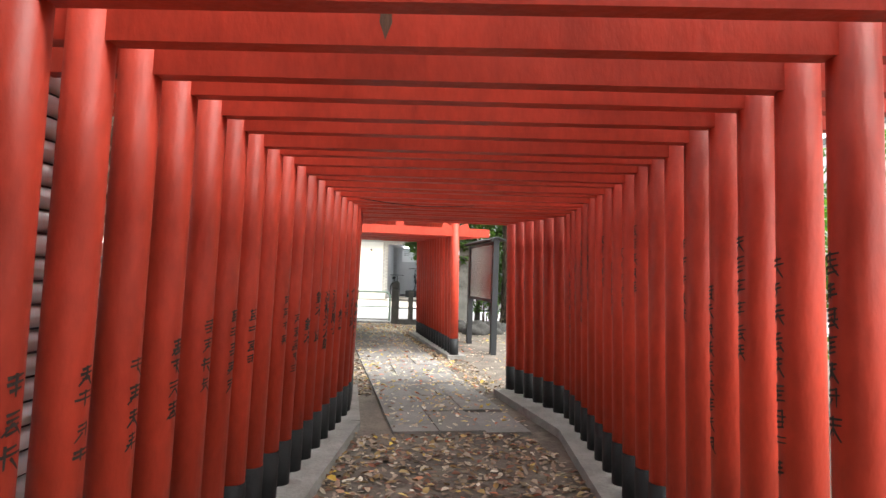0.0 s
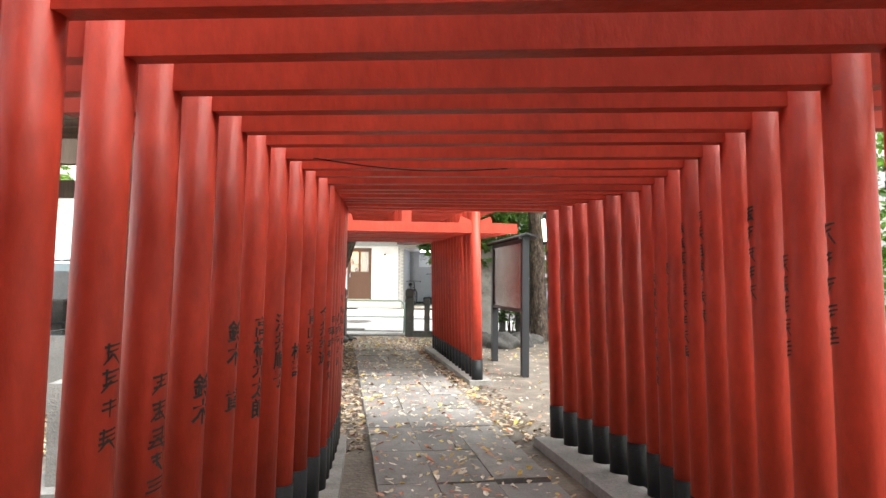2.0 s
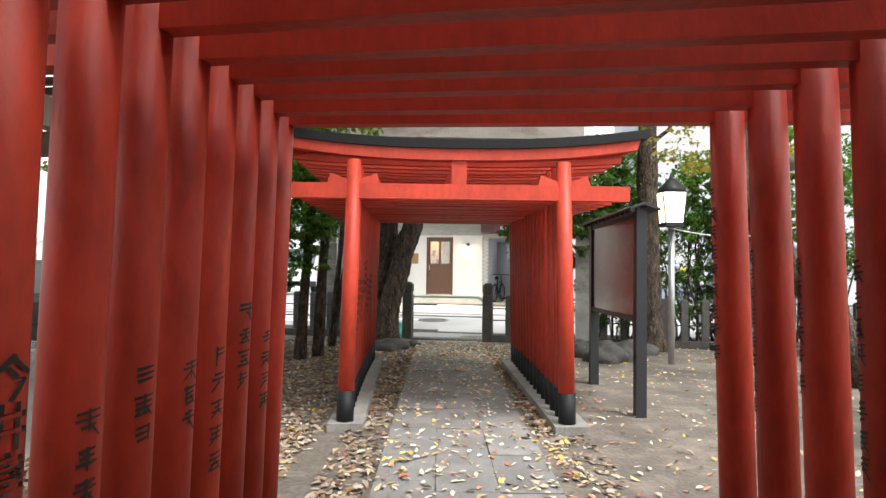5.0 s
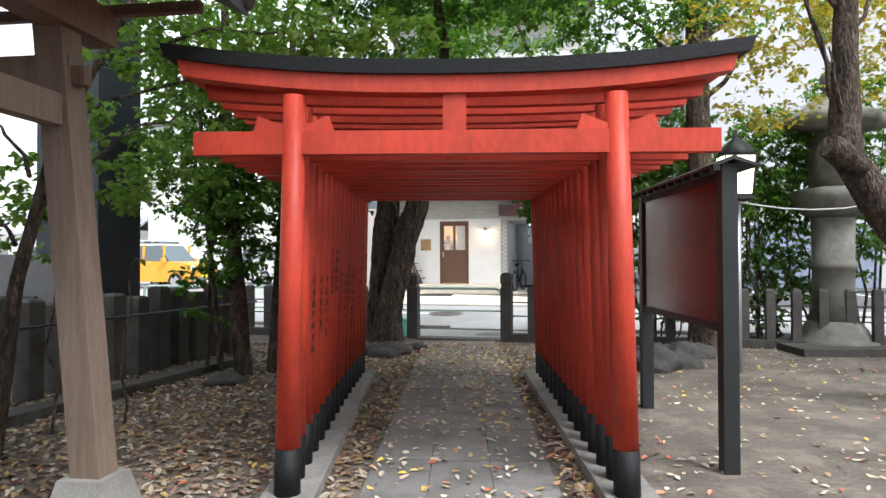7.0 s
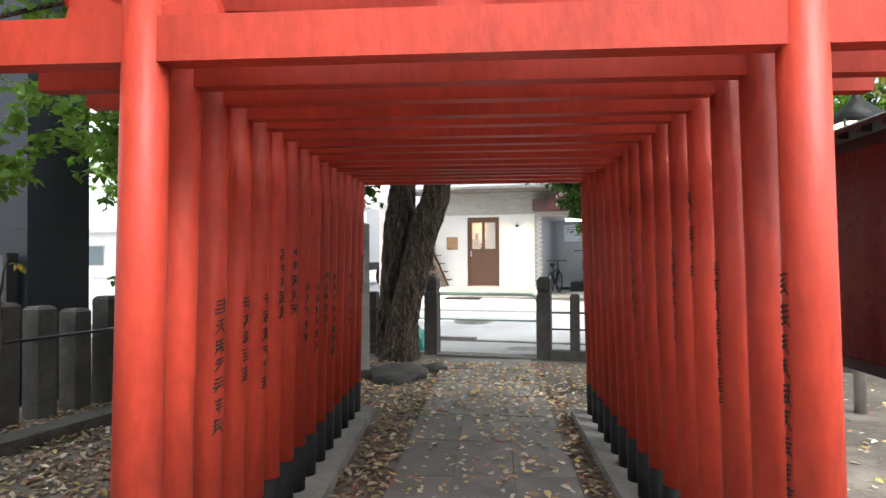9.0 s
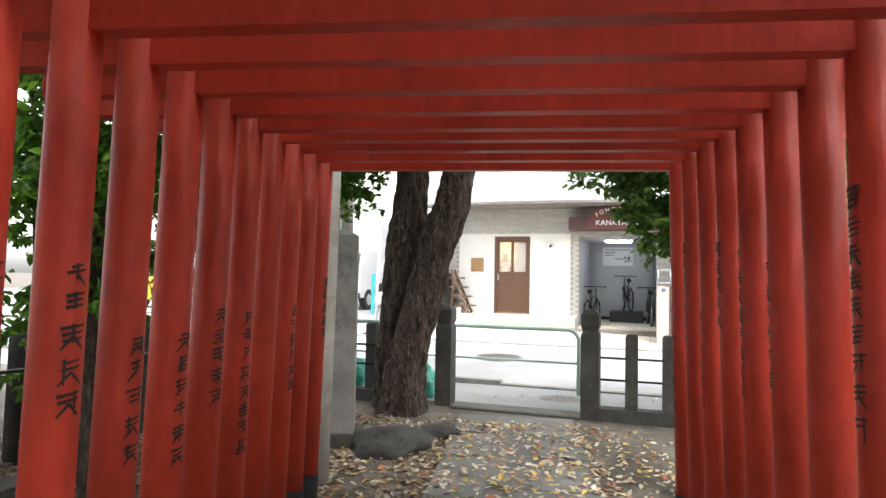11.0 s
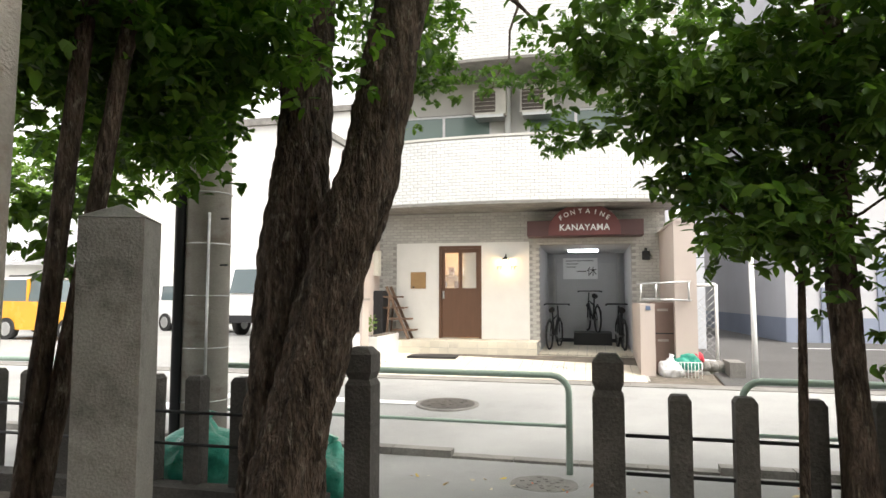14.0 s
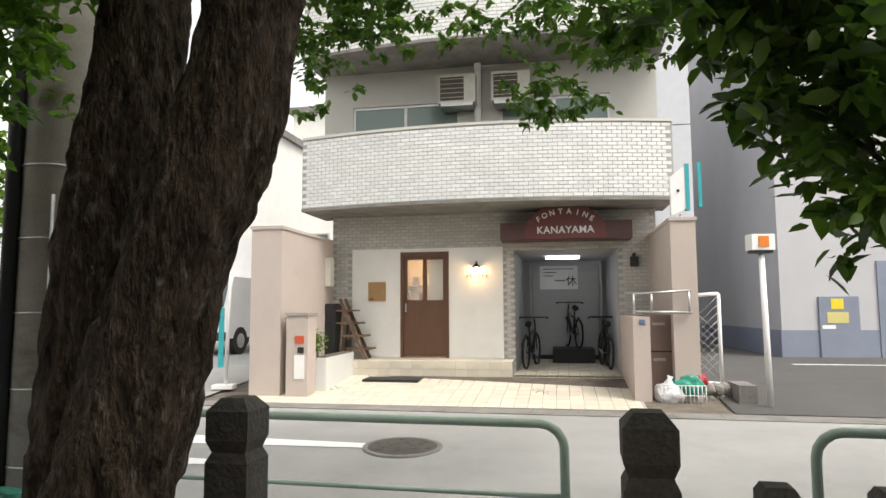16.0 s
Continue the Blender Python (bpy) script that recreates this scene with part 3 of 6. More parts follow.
boxpart("sheet", banner, WHITE_PAINT, 2.12, 3.0, 3.10, 3.115, 1.95, 2.5)


def words(name, body, size, m, material, parent, spacing=1.0):
    """Flat raised lettering from the built-in font, standing upright and facing the road."""
    cu = bpy.data.curves.new(name, 'FONT')
    cu.body, cu.size, cu.extrude, cu.align_x, cu.align_y = body, size, 0.006, 'CENTER', 'CENTER'
    cu.offset = 0.003 if size < 0.2 else 0.0
    cu.space_character = spacing
    tmp = bpy.data.objects.new(name, cu)
    scene.collection.objects.link(tmp)
    me = bpy.data.meshes.new_from_object(tmp.evaluated_get(bpy.context.evaluated_depsgraph_get()))
    bpy.data.objects.remove(tmp)
    me.materials.clear()
    me.materials.append(material)
    ob = new(name, me)
    ob.parent = parent
    ob.matrix_basis = m
    return ob


words("characters", "一休", 0.26, pose(2.72, 3.095, 2.13, 90, 0, 0), INK, banner)
for k in range(3):
    boxpart("text_line", banner, INK, 2.2, 2.2 + (0.7, 0.3, 0.25)[k], 3.094, 3.1, 2.42 - k * 0.08, 2.435 - k * 0.08)

canopy = thing("entrance_canopy", "maroon entrance canopy with arched centre and white lettering", "canopy", "", HOUSE)
bm = bmesh.new()
box(bm, 1.52, 3.88, -0.5, 0.0, 2.76, 3.08)
part("canopy_box", bm, CANOPY, canopy, bevel=0.01)
bm = bmesh.new()
arch = [(2.70 + 0.73 * math.cos(a), 2.86 + 0.56 * math.sin(a)) for a in [math.pi * k / 20 for k in range(21)]]
prism(bm, [(3.43, 2.77)] + arch + [(1.97, 2.77)], 'y', -0.54, 0.0)
part("arch", bm, mat("red brown canopy cloth", (0.16, 0.055, 0.055), 0.6, 0.1, 2, 0.05, 60), canopy)
words("name", "KANAYAMA", 0.18, pose(2.70, -0.555, 2.92, 90, 0, 0), WHITE_PAINT, canopy, 1.05)
for k, ch in enumerate("FONTAINE"):
    a = radians(90 + 52 - k * 104 / 7)
    words("letter", ch, 0.135, pose(2.70 + 0.60 * math.cos(a), -0.555, 2.90 + 0.36 * math.sin(a), 90, 0, 0) @ pose(0, 0, 0, 0, 0, (math.degrees(a) - 90) * 0.6), WHITE_PAINT, canopy)

meter = thing("intercom_box", "small dark box lamp on tiled pier", "box", "", HOUSE)
boxpart("case", meter, METAL_DARK, 3.87, 4.02, -0.09, 0.0, 2.27, 2.45, "", 0.008)
boxpart("bracket", meter, METAL_DARK, 3.92, 3.97, -0.06, 0.0, 2.45, 2.52)

# upper storeys and balconies
W0, W1 = -2.2, 4.55


def bulge(u):
    f = (u - (W0 + W1) / 2) / ((W1 - W0) / 2)
    return -1.35 + 0.45 * f * f


bm = bmesh.new()
box(bm, 1.72, 1.75, -0.8, 0.0, 0.0, 0.1)
part("sill", bm, CONCRETE, house)
rt = random.Random(5)
brick_mesh = None
for floor in range(3):
    z0 = 3.40 + floor * 2.95
    def band(name, za, zb, o, th, parent, material):
        """One curved strip of the balcony, from the front face o to th behind it."""
        sb = bmesh.new()
        rows = []
        for i in range(29):
            u = W0 + (W1 - W0) * i / 28
            v = bulge(u) + o
            rows.append([sb.verts.new(p) for p in ((u, v, za), (u, v + th, za), (u, v + th, zb), (u, v, zb))])
        for p, q in zip(rows, rows[1:]):
            for k in range(4):
                sb.faces.new((p[k], p[(k + 1) % 4], q[(k + 1) % 4], q[k]))
        sb.faces.new(rows[0][::-1])
        sb.faces.new(rows[-1])
        return part(name, sb, material, parent)
    bal = band("balcony", z0, z0 + 1.32, 0.0, 0.14, house, GROUT)
    band("slab", z0 - 0.05, z0 - 0.001, -0.03, 1.35, bal, CONCRETE)
    band("coping", z0 + 1.321, z0 + 1.37, -0.02, 0.2, bal, TILE_GREY)
    boxpart("end_wall", bal, TILE_GREY, W0, W0 + 0.14, bulge(W0) + 0.142, 0, z0, z0 + 1.32)
    boxpart("end_wall", bal, TILE_GREY, W1 - 0.14, W1, bulge(W1) + 0.142, 0, z0, z0 + 1.32)
    cells, singles = [], []
    for r in range(19):
        for c in range(40):
            u = W0 + 0.09 + c * 0.168 + (0.084 if r % 2 else 0)
            if u > W1 - 0.06:
                continue
            slope = 0.9 * (u - (W0 + W1) / 2) / ((W1 - W0) / 2) ** 2
            m = Matrix.Translation((u, bulge(u), z0 + 0.05 + r * 0.0675)) @ Matrix.Rotation(math.atan(slope), 4, 'Z')
            if floor == 0 and 6 <= r < 14 and 3 <= c < 39:
                singles.append(m)
            else:
                cells.append(m)
    tiles("balcony_tiles", bal, TILE_STUFF_W, cells, 0.0795, 0.0295, 0.008)
    if singles:
        brick_mesh = tiles("brick", bal, TILE_WHITE, [Matrix.Identity(4)], 0.0795, 0.0295, 0.008)
        brick_mesh["kind"] = ""
        for m in singles:
            ob = new("brick", brick_mesh.data)
            ob.parent, ob.matrix_basis = bal, m
        bpy.data.objects.remove(brick_mesh)
    holed("upper_wall", house, TILE_GREY, W0 + 0.1, W1 - 0.1, z0, z0 + 2.95, 0.0, 0.2, [(-1.5, 0.7, z0 + 0.25, z0 + 2.2), (1.5, 3.6, z0 + 0.25, z0 + 2.2)])
    for a, b in ((-1.5, 0.7), (1.5, 3.6)):
        win = part("window", bmesh.new(), STEEL, house)
        bm = bmesh.new()
        c = (a + b) / 2
        for p in ((a, a + 0.05, z0 + 0.25, z0 + 2.2), (b - 0.05, b, z0 + 0.25, z0 + 2.2), (c - 0.03, c + 0.03, z0 + 0.25, z0 + 2.2), (a, b, z0 + 2.15, z0 + 2.2), (a, b, z0 + 0.25, z0 + 0.3)):
            box(bm, p[0], p[1], 0.03, 0.09, p[2], p[3])
        bm.to_mesh(win.data)
        bm.free()
        for p, q in ((a + 0.05, c - 0.03), (c + 0.03, b - 0.05)):
            boxpart("pane", win, glass("green pane", (0.16, 0.22, 0.2), 0.05), p, q, 0.05, 0.06, z0 + 0.3, z0 + 2.15)
boxpart("side_wall", house, GREY_WALL, W0 + 0.1, W0 + 0.3, 0.2, 9, 3.4, 12.3)
boxpart("side_wall", house, GREY_WALL, W1 - 0.3, W1 - 0.1, 0.2, 9, 3.4, 12.3)
boxpart("roof", house, CONCRETE, W0, W1, -0.9, 9, 12.25, 12.5)
bm = bmesh.new()
tube(bm, [(1.08, -0.12, 4.5), (1.08, -0.12, 12.2)], [0.07, 0.07], 12)
part("drainpipe", bm, WHITE_PAINT, house)
AC_CASE = mat("dusty enamel", (0.5, 0.48, 0.43), 0.6, 0.15)
FAN_DARK = mat("dark fan opening", (0.07, 0.055, 0.045), 0.7, 0.3)
for z0, u in ((5.35, 0.35), (5.35, 1.38)):
    ac = thing("air_conditioner", "outdoor air conditioner unit hung on balcony wall", "air conditioner", "outdoor units", HOUSE)
    boxpart("case", ac, AC_CASE, u, u + 0.72, -0.42, -0.1, z0 + 0.1, z0 + 0.66, "", 0.012)
    boxpart("fan_grille", ac, FAN_DARK, u + 0.04, u + 0.5, -0.426, -0.421, z0 + 0.15, z0 + 0.61, "dark square fan grille")
    for k in range(5):
        boxpart("grille_bar", ac, AC_CASE, u + 0.05, u + 0.49, -0.434, -0.427, z0 + 0.2 + 0.09 * k, z0 + 0.208 + 0.09 * k)
    boxpart("bracket", ac, STEEL, u + 0.05, u + 0.67, -0.42, 0.0, z0 + 0.04, z0 + 0.1)

# step and forecourt
step = structure(new("door_step"), "raised cream tiled step before the shop door")
step.matrix_basis = HOUSE
boxpart("step_core", step, GROUT, -1.55, 1.72, -0.72, 0.0, 0.05, 0.555)
bm = bmesh.new()
box(bm, -0.1, 0.1, -0.01, 0.0, -0.064, 0.064)
riser = finish(bm, "riser_tile", PAVER, 0.003)
for c in range(16):
    for r in range(2):
        ob = new("tile", riser)
        ob.parent, ob.matrix_basis = step, pose(-1.45 + c * 0.205, -0.72, 0.355 + r * 0.135)
bm = bmesh.new()
box(bm, -0.1, 0.1, -0.117, 0.117, 0, 0.012)
tread = finish(bm, "tread_tile", PAVER, 0.003)
for c in range(16):
    for r in range(3):
        ob = new("tile", tread)
        ob.parent, ob.matrix_basis = step, pose(-1.45 + c * 0.205, -0.60 + r * 0.24, 0.555)
court = structure(new("forecourt"), "cream tiled forecourt sloping up to the house")
court.matrix_basis = HOUSE
bm = bmesh.new()
vs = [bm.verts.new(p) for p in ((-2.4, -3.05, 0.105), (3.75, -3.05, 0.105), (3.75, -0.7, 0.285), (3.75, 3.2, 0.33), (1.72, 3.2, 0.33), (1.72, -0.7, 0.285), (-2.4, -0.7, 0.285))]
bm.faces.new((vs[0], vs[1], vs[2], vs[5], vs[6]))
bm.faces.new((vs[2], vs[3], vs[4], vs[5]))
part("court_bed", bm, GROUT, court)
bm = bmesh.new()
box(bm, -0.096, 0.096, -0.146, 0.146, -0.012, 0.006)
paver = finish(bm, "paver", PAVER, 0.002)
tilt = math.degrees(math.atan2(0.18, 2.35))
for r in range(8):
    for c in range(30):
        u = -2.2 + c * 0.2
        ob = new("tile", paver)
        ob.parent, ob.matrix_basis = court, pose(u, -2.9 + r * 0.3, 0.11 + 0.18 * (0.15 + r * 0.3) / 2.35, tilt)
for r in range(12):
    for c in range(10):
        ob = new("tile", paver)
        ob.parent, ob.matrix_basis = court, pose(1.82 + c * 0.2, -0.5 + r * 0.3, 0.29 + 0.0035 * r)


def manhole(x, y, z, r, material, label, turn=0.0):
    ob = thing("manhole_cover", label, "manhole cover", "", pose(x, y, z, turn))
    bm = bmesh.new()
    tube(bm, [(0, 0, -0.05), (0, 0, 0.008)], [r, r], 32)
    part("rim", bm, CONCRETE, ob)
    bm = bmesh.new()
    tube(bm, [(0, 0, 0), (0, 0, 0.014)], [r * 0.88, r * 0.86], 32)
    part("lid", bm, material, ob)
    for k in range(6):
        for q in range(3):
            a = k * math.pi / 3 + q * 0.3
            bm = bmesh.new()
            rr = r * (0.25 + 0.22 * q)
            tube(bm, [(rr * math.cos(a), rr * math.sin(a), 0.012), (rr * math.cos(a), rr * math.sin(a), 0.019)], [r * 0.08, r * 0.07], 8)
            part("stud", bm, material, ob)


CAST = mat("cast iron", (0.10, 0.095, 0.09), 0.6, 0.3, 6, 0.3, 60, metal=0.4)
manhole(0.02, 11.9, street_z(4.3) + 0.004, 0.42, CAST, "round cast iron manhole cover in the road", 1.5)
manhole(0.9, 8.75, street_z(1.3) + 0.004, 0.28, CONCRETE, "round grey manhole cover in the footway")
manhole(-1.35, 16.0, 0.19, 0.28, CAST, "brown round cover in the forecourt", 4)
manhole(2.1, 15.35, 0.19, 0.27, CAST, "round grey cover in the forecourt", 4)
mat_thing = thing("door_mat", "flat dark grey door mat on the forecourt", "mat", "", HOUSE)
boxpart("mat", mat_thing, RUBBER, -0.85, 0.15, -1.35, -0.85, 0.235, 0.29)


def bicycle(m, label, seat=0.85):
    """A bicycle on its stand: frame tubes, wheels with spokes, saddle, bars and pedals."""
    bk = thing("bicycle", label, "bicycle", "parked bicycles", m)
    for x in (-0.5, 0.52):
        bm = bmesh.new()
        pts = [(x + 0.31 * math.cos(a), 0, 0.33 + 0.31 * math.sin(a)) for a in [2 * math.pi * k / 24 for k in range(25)]]
        tube(bm, pts, [0.022] * 25, 7, cap=False)
        wheel = part("wheel", bm, RUBBER, bk)
        for k in range(8):
            a = math.pi * k / 8
            bm = bmesh.new()
            tube(bm, [(x - 0.3 * math.cos(a), 0, 0.33 - 0.3 * math.sin(a)), (x + 0.3 * math.cos(a), 0, 0.33 + 0.3 * math.sin(a))], [0.003, 0.003], 5)
            part("spoke", bm, STEEL, wheel)
        bm = bmesh.new()
        tube(bm, [(x - 0.32, 0.0, 0.5), (x, 0.0, 0.68), (x + 0.3, 0.0, 0.52)], [0.02, 0.025, 0.02], 6)
        part("mudguard", bm, METAL_DARK, bk)
    for p, q, r in (((-0.5, 0, 0.33), (-0.05, 0, 0.3), 0.014), ((-0.05, 0, 0.3), (-0.2, 0, seat), 0.018), ((-0.05, 0, 0.3), (0.36, 0, 0.72), 0.018), ((-0.17, 0, 0.66), (0.36, 0, 0.78), 0.016), ((-0.5, 0, 0.33), (-0.18, 0, 0.7), 0.012), ((0.52, 0, 0.33), (0.33, 0, 0.98), 0.016), ((0.33, -0.28, 1.02), (0.33, 0.28, 1.02), 0.013), ((0.33, -0.28, 1.02), (0.2, -0.3, 1.0), 0.018), ((0.33, 0.28, 1.02), (0.2, 0.3, 1.0), 0.018)):
        bm = bmesh.new()
        tube(bm, [p, q], [r, r], 8)
        part("frame_tube", bm, METAL_DARK, bk)
    bm = bmesh.new()
    tube(bm, [(-0.34, 0, seat + 0.03), (-0.2, 0, seat + 0.05), (-0.05, 0, seat + 0.03)], [0.055, 0.06, 0.02], 10)
    part("saddle", bm, RUBBER, bk)
    bm = bmesh.new()
    tube(bm, [(-0.05, -0.14, 0.24), (-0.05, -0.06, 0.3), (-0.05, 0.06, 0.3), (-0.05, 0.14, 0.36)], [0.012] * 4, 6)
    part("crank", bm, STEEL, bk)
    bm = bmesh.new()
    tube(bm, [(-0.05, -0.05, 0.3), (-0.05, -0.04, 0.3)], [0.09, 0.09], 16)
    part("chainring", bm, METAL_DARK, bk)


bicycle(HOUSE @ pose(1.98, 1.25, 0.30, 0, 0, 80), "dark city bicycle parked in the entrance passage")
bicycle(HOUSE @ pose(3.48, 1.35, 0.30, 0, 0, 96), "dark city bicycle parked in the entrance passage")
bicycle(HOUSE @ pose(3.5, 2.05, 0.30, 0, 0, 92), "dark city bicycle parked in the entrance passage")
bicycle(HOUSE @ pose(2.85, 2.6, 0.62, 0, 0, 104), "slim bicycle leaning before the shutter")
rack = thing("bicycle_rack", "low dark rack under the rear bicycle", "rack", "", HOUSE)
boxpart("bed", rack, METAL_DARK, 2.4, 3.3, 2.0, 3.05, 0.33, 0.62, "", 0.02)

# ---- walls and sheds beside the house ----
def block(name, label, category, material, x0, x1, y0, y1, z0, z1, turn=-11, bevel=0.01, group=""):
    """A plain wall or pillar: its near left corner at x0, y0 of the world, turned with the street."""
    ob = thing(name, label, category, group, pose(x0, y0, 0, 0, 0, turn))
    boxpart("body", ob, material, 0, x1 - x0, 0, y1 - y0, z0, z1, "", bevel)
    return ob


w = block("garden_wall", "tall pinkish rendered wall beside the forecourt", "wall", PINK_WALL, -2.62, -2.10, 15.5, 17.9, 0.0, 2.82)
boxpart("coping", w, PINK_WALL, -0.02, 0.54, -0.02, 2.4, 2.82, 2.87, "", 0.01)
w = block("gate_pillar", "low pinkish pillar with intercom and letter slot", "pillar", PINK_WALL, -2.0, -1.64, 15.35, 15.7, 0.0, 1.42)
boxpart("coping", w, PALE_STONE, -0.02, 0.38, -0.02, 0.37, 1.42, 1.46, "", 0.006)
boxpart("red_label", w, mat("red label", (0.55, 0.09, 0.04), 0.5, 0.1), 0.15, 0.30, -0.012, 0.0, 0.98, 1.10)
boxpart("white_panel", w, WHITE_PAINT, 0.14, 0.31, -0.012, 0.0, 0.42, 0.80)
boxpart("intercom", w, RUBBER, 0.2, 0.3, -0.02, 0.0, 0.83, 0.92)
w = block("planter", "low planter faced with white brick tiles", "planter", TILE_WHITE, -1.62, -1.42, 15.75, 17.2, 0.0, 0.72)
boxpart("soil", w, SOIL, 0.02, 0.18, 0.03, 1.4, 0.72, 0.74)
box_ = thing("gas_meter", "cream gas meter box on the wall", "meter", "", HOUSE)
boxpart("case", box_, mat("cream enamel", (0.62, 0.6, 0.53), 0.5, 0.08), -2.02, -1.72, -0.62, -0.42, 1.95, 2.5, "", 0.012)
for u in (-1.95, -1.85):
    bm = bmesh.new()
    tube(bm, [(u, -0.5, 1.95), (u, -0.5, 1.6), (u, -0.3, 1.5)], [0.018, 0.018, 0.018], 8)
    part("pipe", bm, STEEL, box_)
cab = thing("storage_cabinet", "dark grey storage cabinet beside the plant stand", "cabinet", "", HOUSE)
boxpart("body", cab, METAL_DARK, -2.1, -1.62, -0.6, -0.2, 0.3, 1.62, "", 0.01)
for z in (0.5, 0.8, 1.1, 1.4):
    boxpart("slat", cab, METAL_DARK, -2.08, -1.64, -0.615, -0.6, z, z + 0.2)
stand = thing("plant_stand", "dark stepped wooden plant stand by the door", "plant stand", "", HOUSE)
for k in range(4):
    u = -1.30 - 0.11 * (k - 1)
    boxpart("tread", stand, WOOD, u - 0.22, u + 0.26, -0.55, -0.2, 0.75 + 0.24 * k, 0.785 + 0.24 * k, "", 0.006)
for v in (-0.53, -0.22):
    bm = bmesh.new()
    box(bm, -0.03, 0.03, -0.015, 0.015, 0, 1.25, pose(-1.05, v, 0.57, 0, -24, 0))
    part("side_rail", bm, WOOD, stand)
    bm = bmesh.new()
    box(bm, -0.02, 0.02, -0.015, 0.015, 0, 1.0, pose(-1.55, v, 0.57, 0, 4, 0))
    part("leg", bm, WOOD, stand)

w = block("boundary_wall", "tall pinkish wall at the edge of the parking lot", "wall", PINK_WALL, 3.86, 4.22, 14.45, 17.0, 0.0, 2.80)
boxpart("coping", w, PINK_WALL, -0.02, 0.38, -0.02, 2.5, 2.80, 2.85, "", 0.008)
w = block("letterbox_pillar", "low pinkish pillar with house number plate", "pillar", PINK_WALL, 3.28, 3.52, 14.5, 16.6, 0.0, 1.38)
boxpart("number_plate", w, mat("blue plate", (0.12, 0.16, 0.26), 0.4, 0.05), 0.09, 0.17, -0.012, 0.0, 1.27, 1.34)
w = block("refuse_locker", "brown metal refuse locker between pillars", "locker", mat("brown enamel", (0.19, 0.13, 0.11), 0.4, 0.1), 3.52, 4.10, 14.75, 15.6, 0.1, 1.40)
boxpart("seam", w, METAL_DARK, 0.0, 0.58, -0.012, 0.0, 0.85, 0.87)
for z in (0.72, 1.25):
    boxpart("label", w, PALE_STONE, 0.12, 0.3, -0.014, 0.0, z, z + 0.04)
rail = thing("pipe_railing", "galvanised pipe railing on the low wall", "railing", "", pose(3.3, 14.5, 0, 0, 0, -11))
for p, q in (((0, 0, 1.42), (0, 0, 1.72)), ((0.78, 0, 1.42), (0.78, 0, 1.75)), ((0, 0, 1.72), (0.82, 0, 1.76)), ((0, 0, 1.46), (0.82, 0, 1.44)), ((0.25, 0, 1.45), (0.25, 0, 1.72)), ((0, 0, 1.72), (0, 0.9, 1.72))):
    bm = bmesh.new()
    tube(bm, [p, q], [0.018, 0.018], 8)
    part("bar", bm, STEEL, rail)
basket = thing("refuse_basket", "white wire basket for refuse bags", "basket", "", pose(3.62, 14.35, 0.1, 0, 0, -11))
for k in range(12):
    bm = bmesh.new()
    tube(bm, [(k * 0.055, 0, 0.02), (k * 0.055, 0, 0.3)], [0.006, 0.006], 6)
    part("wire", bm, WHITE_PAINT, basket)
for z in (0.02, 0.16, 0.3):
    bm = bmesh.new()
    tube(bm, [(0, 0, z), (0.605, 0, z), (0.605, 0.35, z)], [0.007, 0.007, 0.007], 6)
    part("hoop", bm, WHITE_PAINT, basket)


def bag(x, y, z, r, color, label, seed):
    rb = random.Random(seed)
    ob = thing("refuse_bag", label, "bag", "refuse bags", pose(x, y, z))
    bm = bmesh.new()
    bmesh.ops.create_icosphere(bm, subdivisions=4, radius=r)
    for v in bm.verts:
        n = noise.noise(v.co * (3.2 / r * 0.4) + Vector((seed, 0, 0))) * 0.3 + noise.noise(v.co * (9 / r * 0.4) + Vector((0, seed, 0))) * 0.13
        v.co *= 1 + n
        v.co.z = max(v.co.z * 0.95, -r * 0.72)
        if v.co.z > r * 0.6:
            v.co.x *= 0.6
            v.co.y *= 0.6
    for f in bm.faces:
        f.smooth = True
    bmesh.ops.translate(bm, verts=bm.verts, vec=(0, 0, r * 0.72))
    part("sack", bm, color, ob)
    bm = bmesh.new()
    tube(bm, [(0, 0, r * 1.45), (0.01, 0, r * 1.6), (0.03, 0.01, r * 1.85)], [r * 0.3, r * 0.1, r * 0.24], 9, 0.3, rb)
    part("knot", bm, color, ob)


TEAL_BAG = mat("teal plastic film", (0.03, 0.30, 0.22), 0.3, 0.25, 8, 0.5, 25)
WHITE_BAG = mat("white plastic film", (0.7, 0.7, 0.72), 0.35, 0.15, 8, 0.5, 25)
RED_BAG = mat("red plastic film", (0.5, 0.03, 0.05), 0.35, 0.15, 8, 0.5, 25)
bag(3.78, 14.5, 0.12, 0.21, WHITE_BAG, "white plastic refuse bag in wire basket", 1)
bag(4.05, 14.55, 0.22, 0.24, TEAL_BAG, "teal plastic refuse bag in wire basket", 2)
bag(4.2, 14.5, 0.38, 0.13, RED_BAG, "small red plastic bag on the refuse", 3)
bag(-1.9, 8.5, -0.02, 0.32, TEAL_BAG, "teal plastic refuse bag behind the stone fence", 4)
bag(-0.82, 8.35, -0.04, 0.24, TEAL_BAG, "teal plastic refuse bag behind the stone fence", 5)
bag(-2.35, 8.6, -0.02, 0.24, WHITE_BAG, "white plastic refuse bag behind the stone fence", 6)

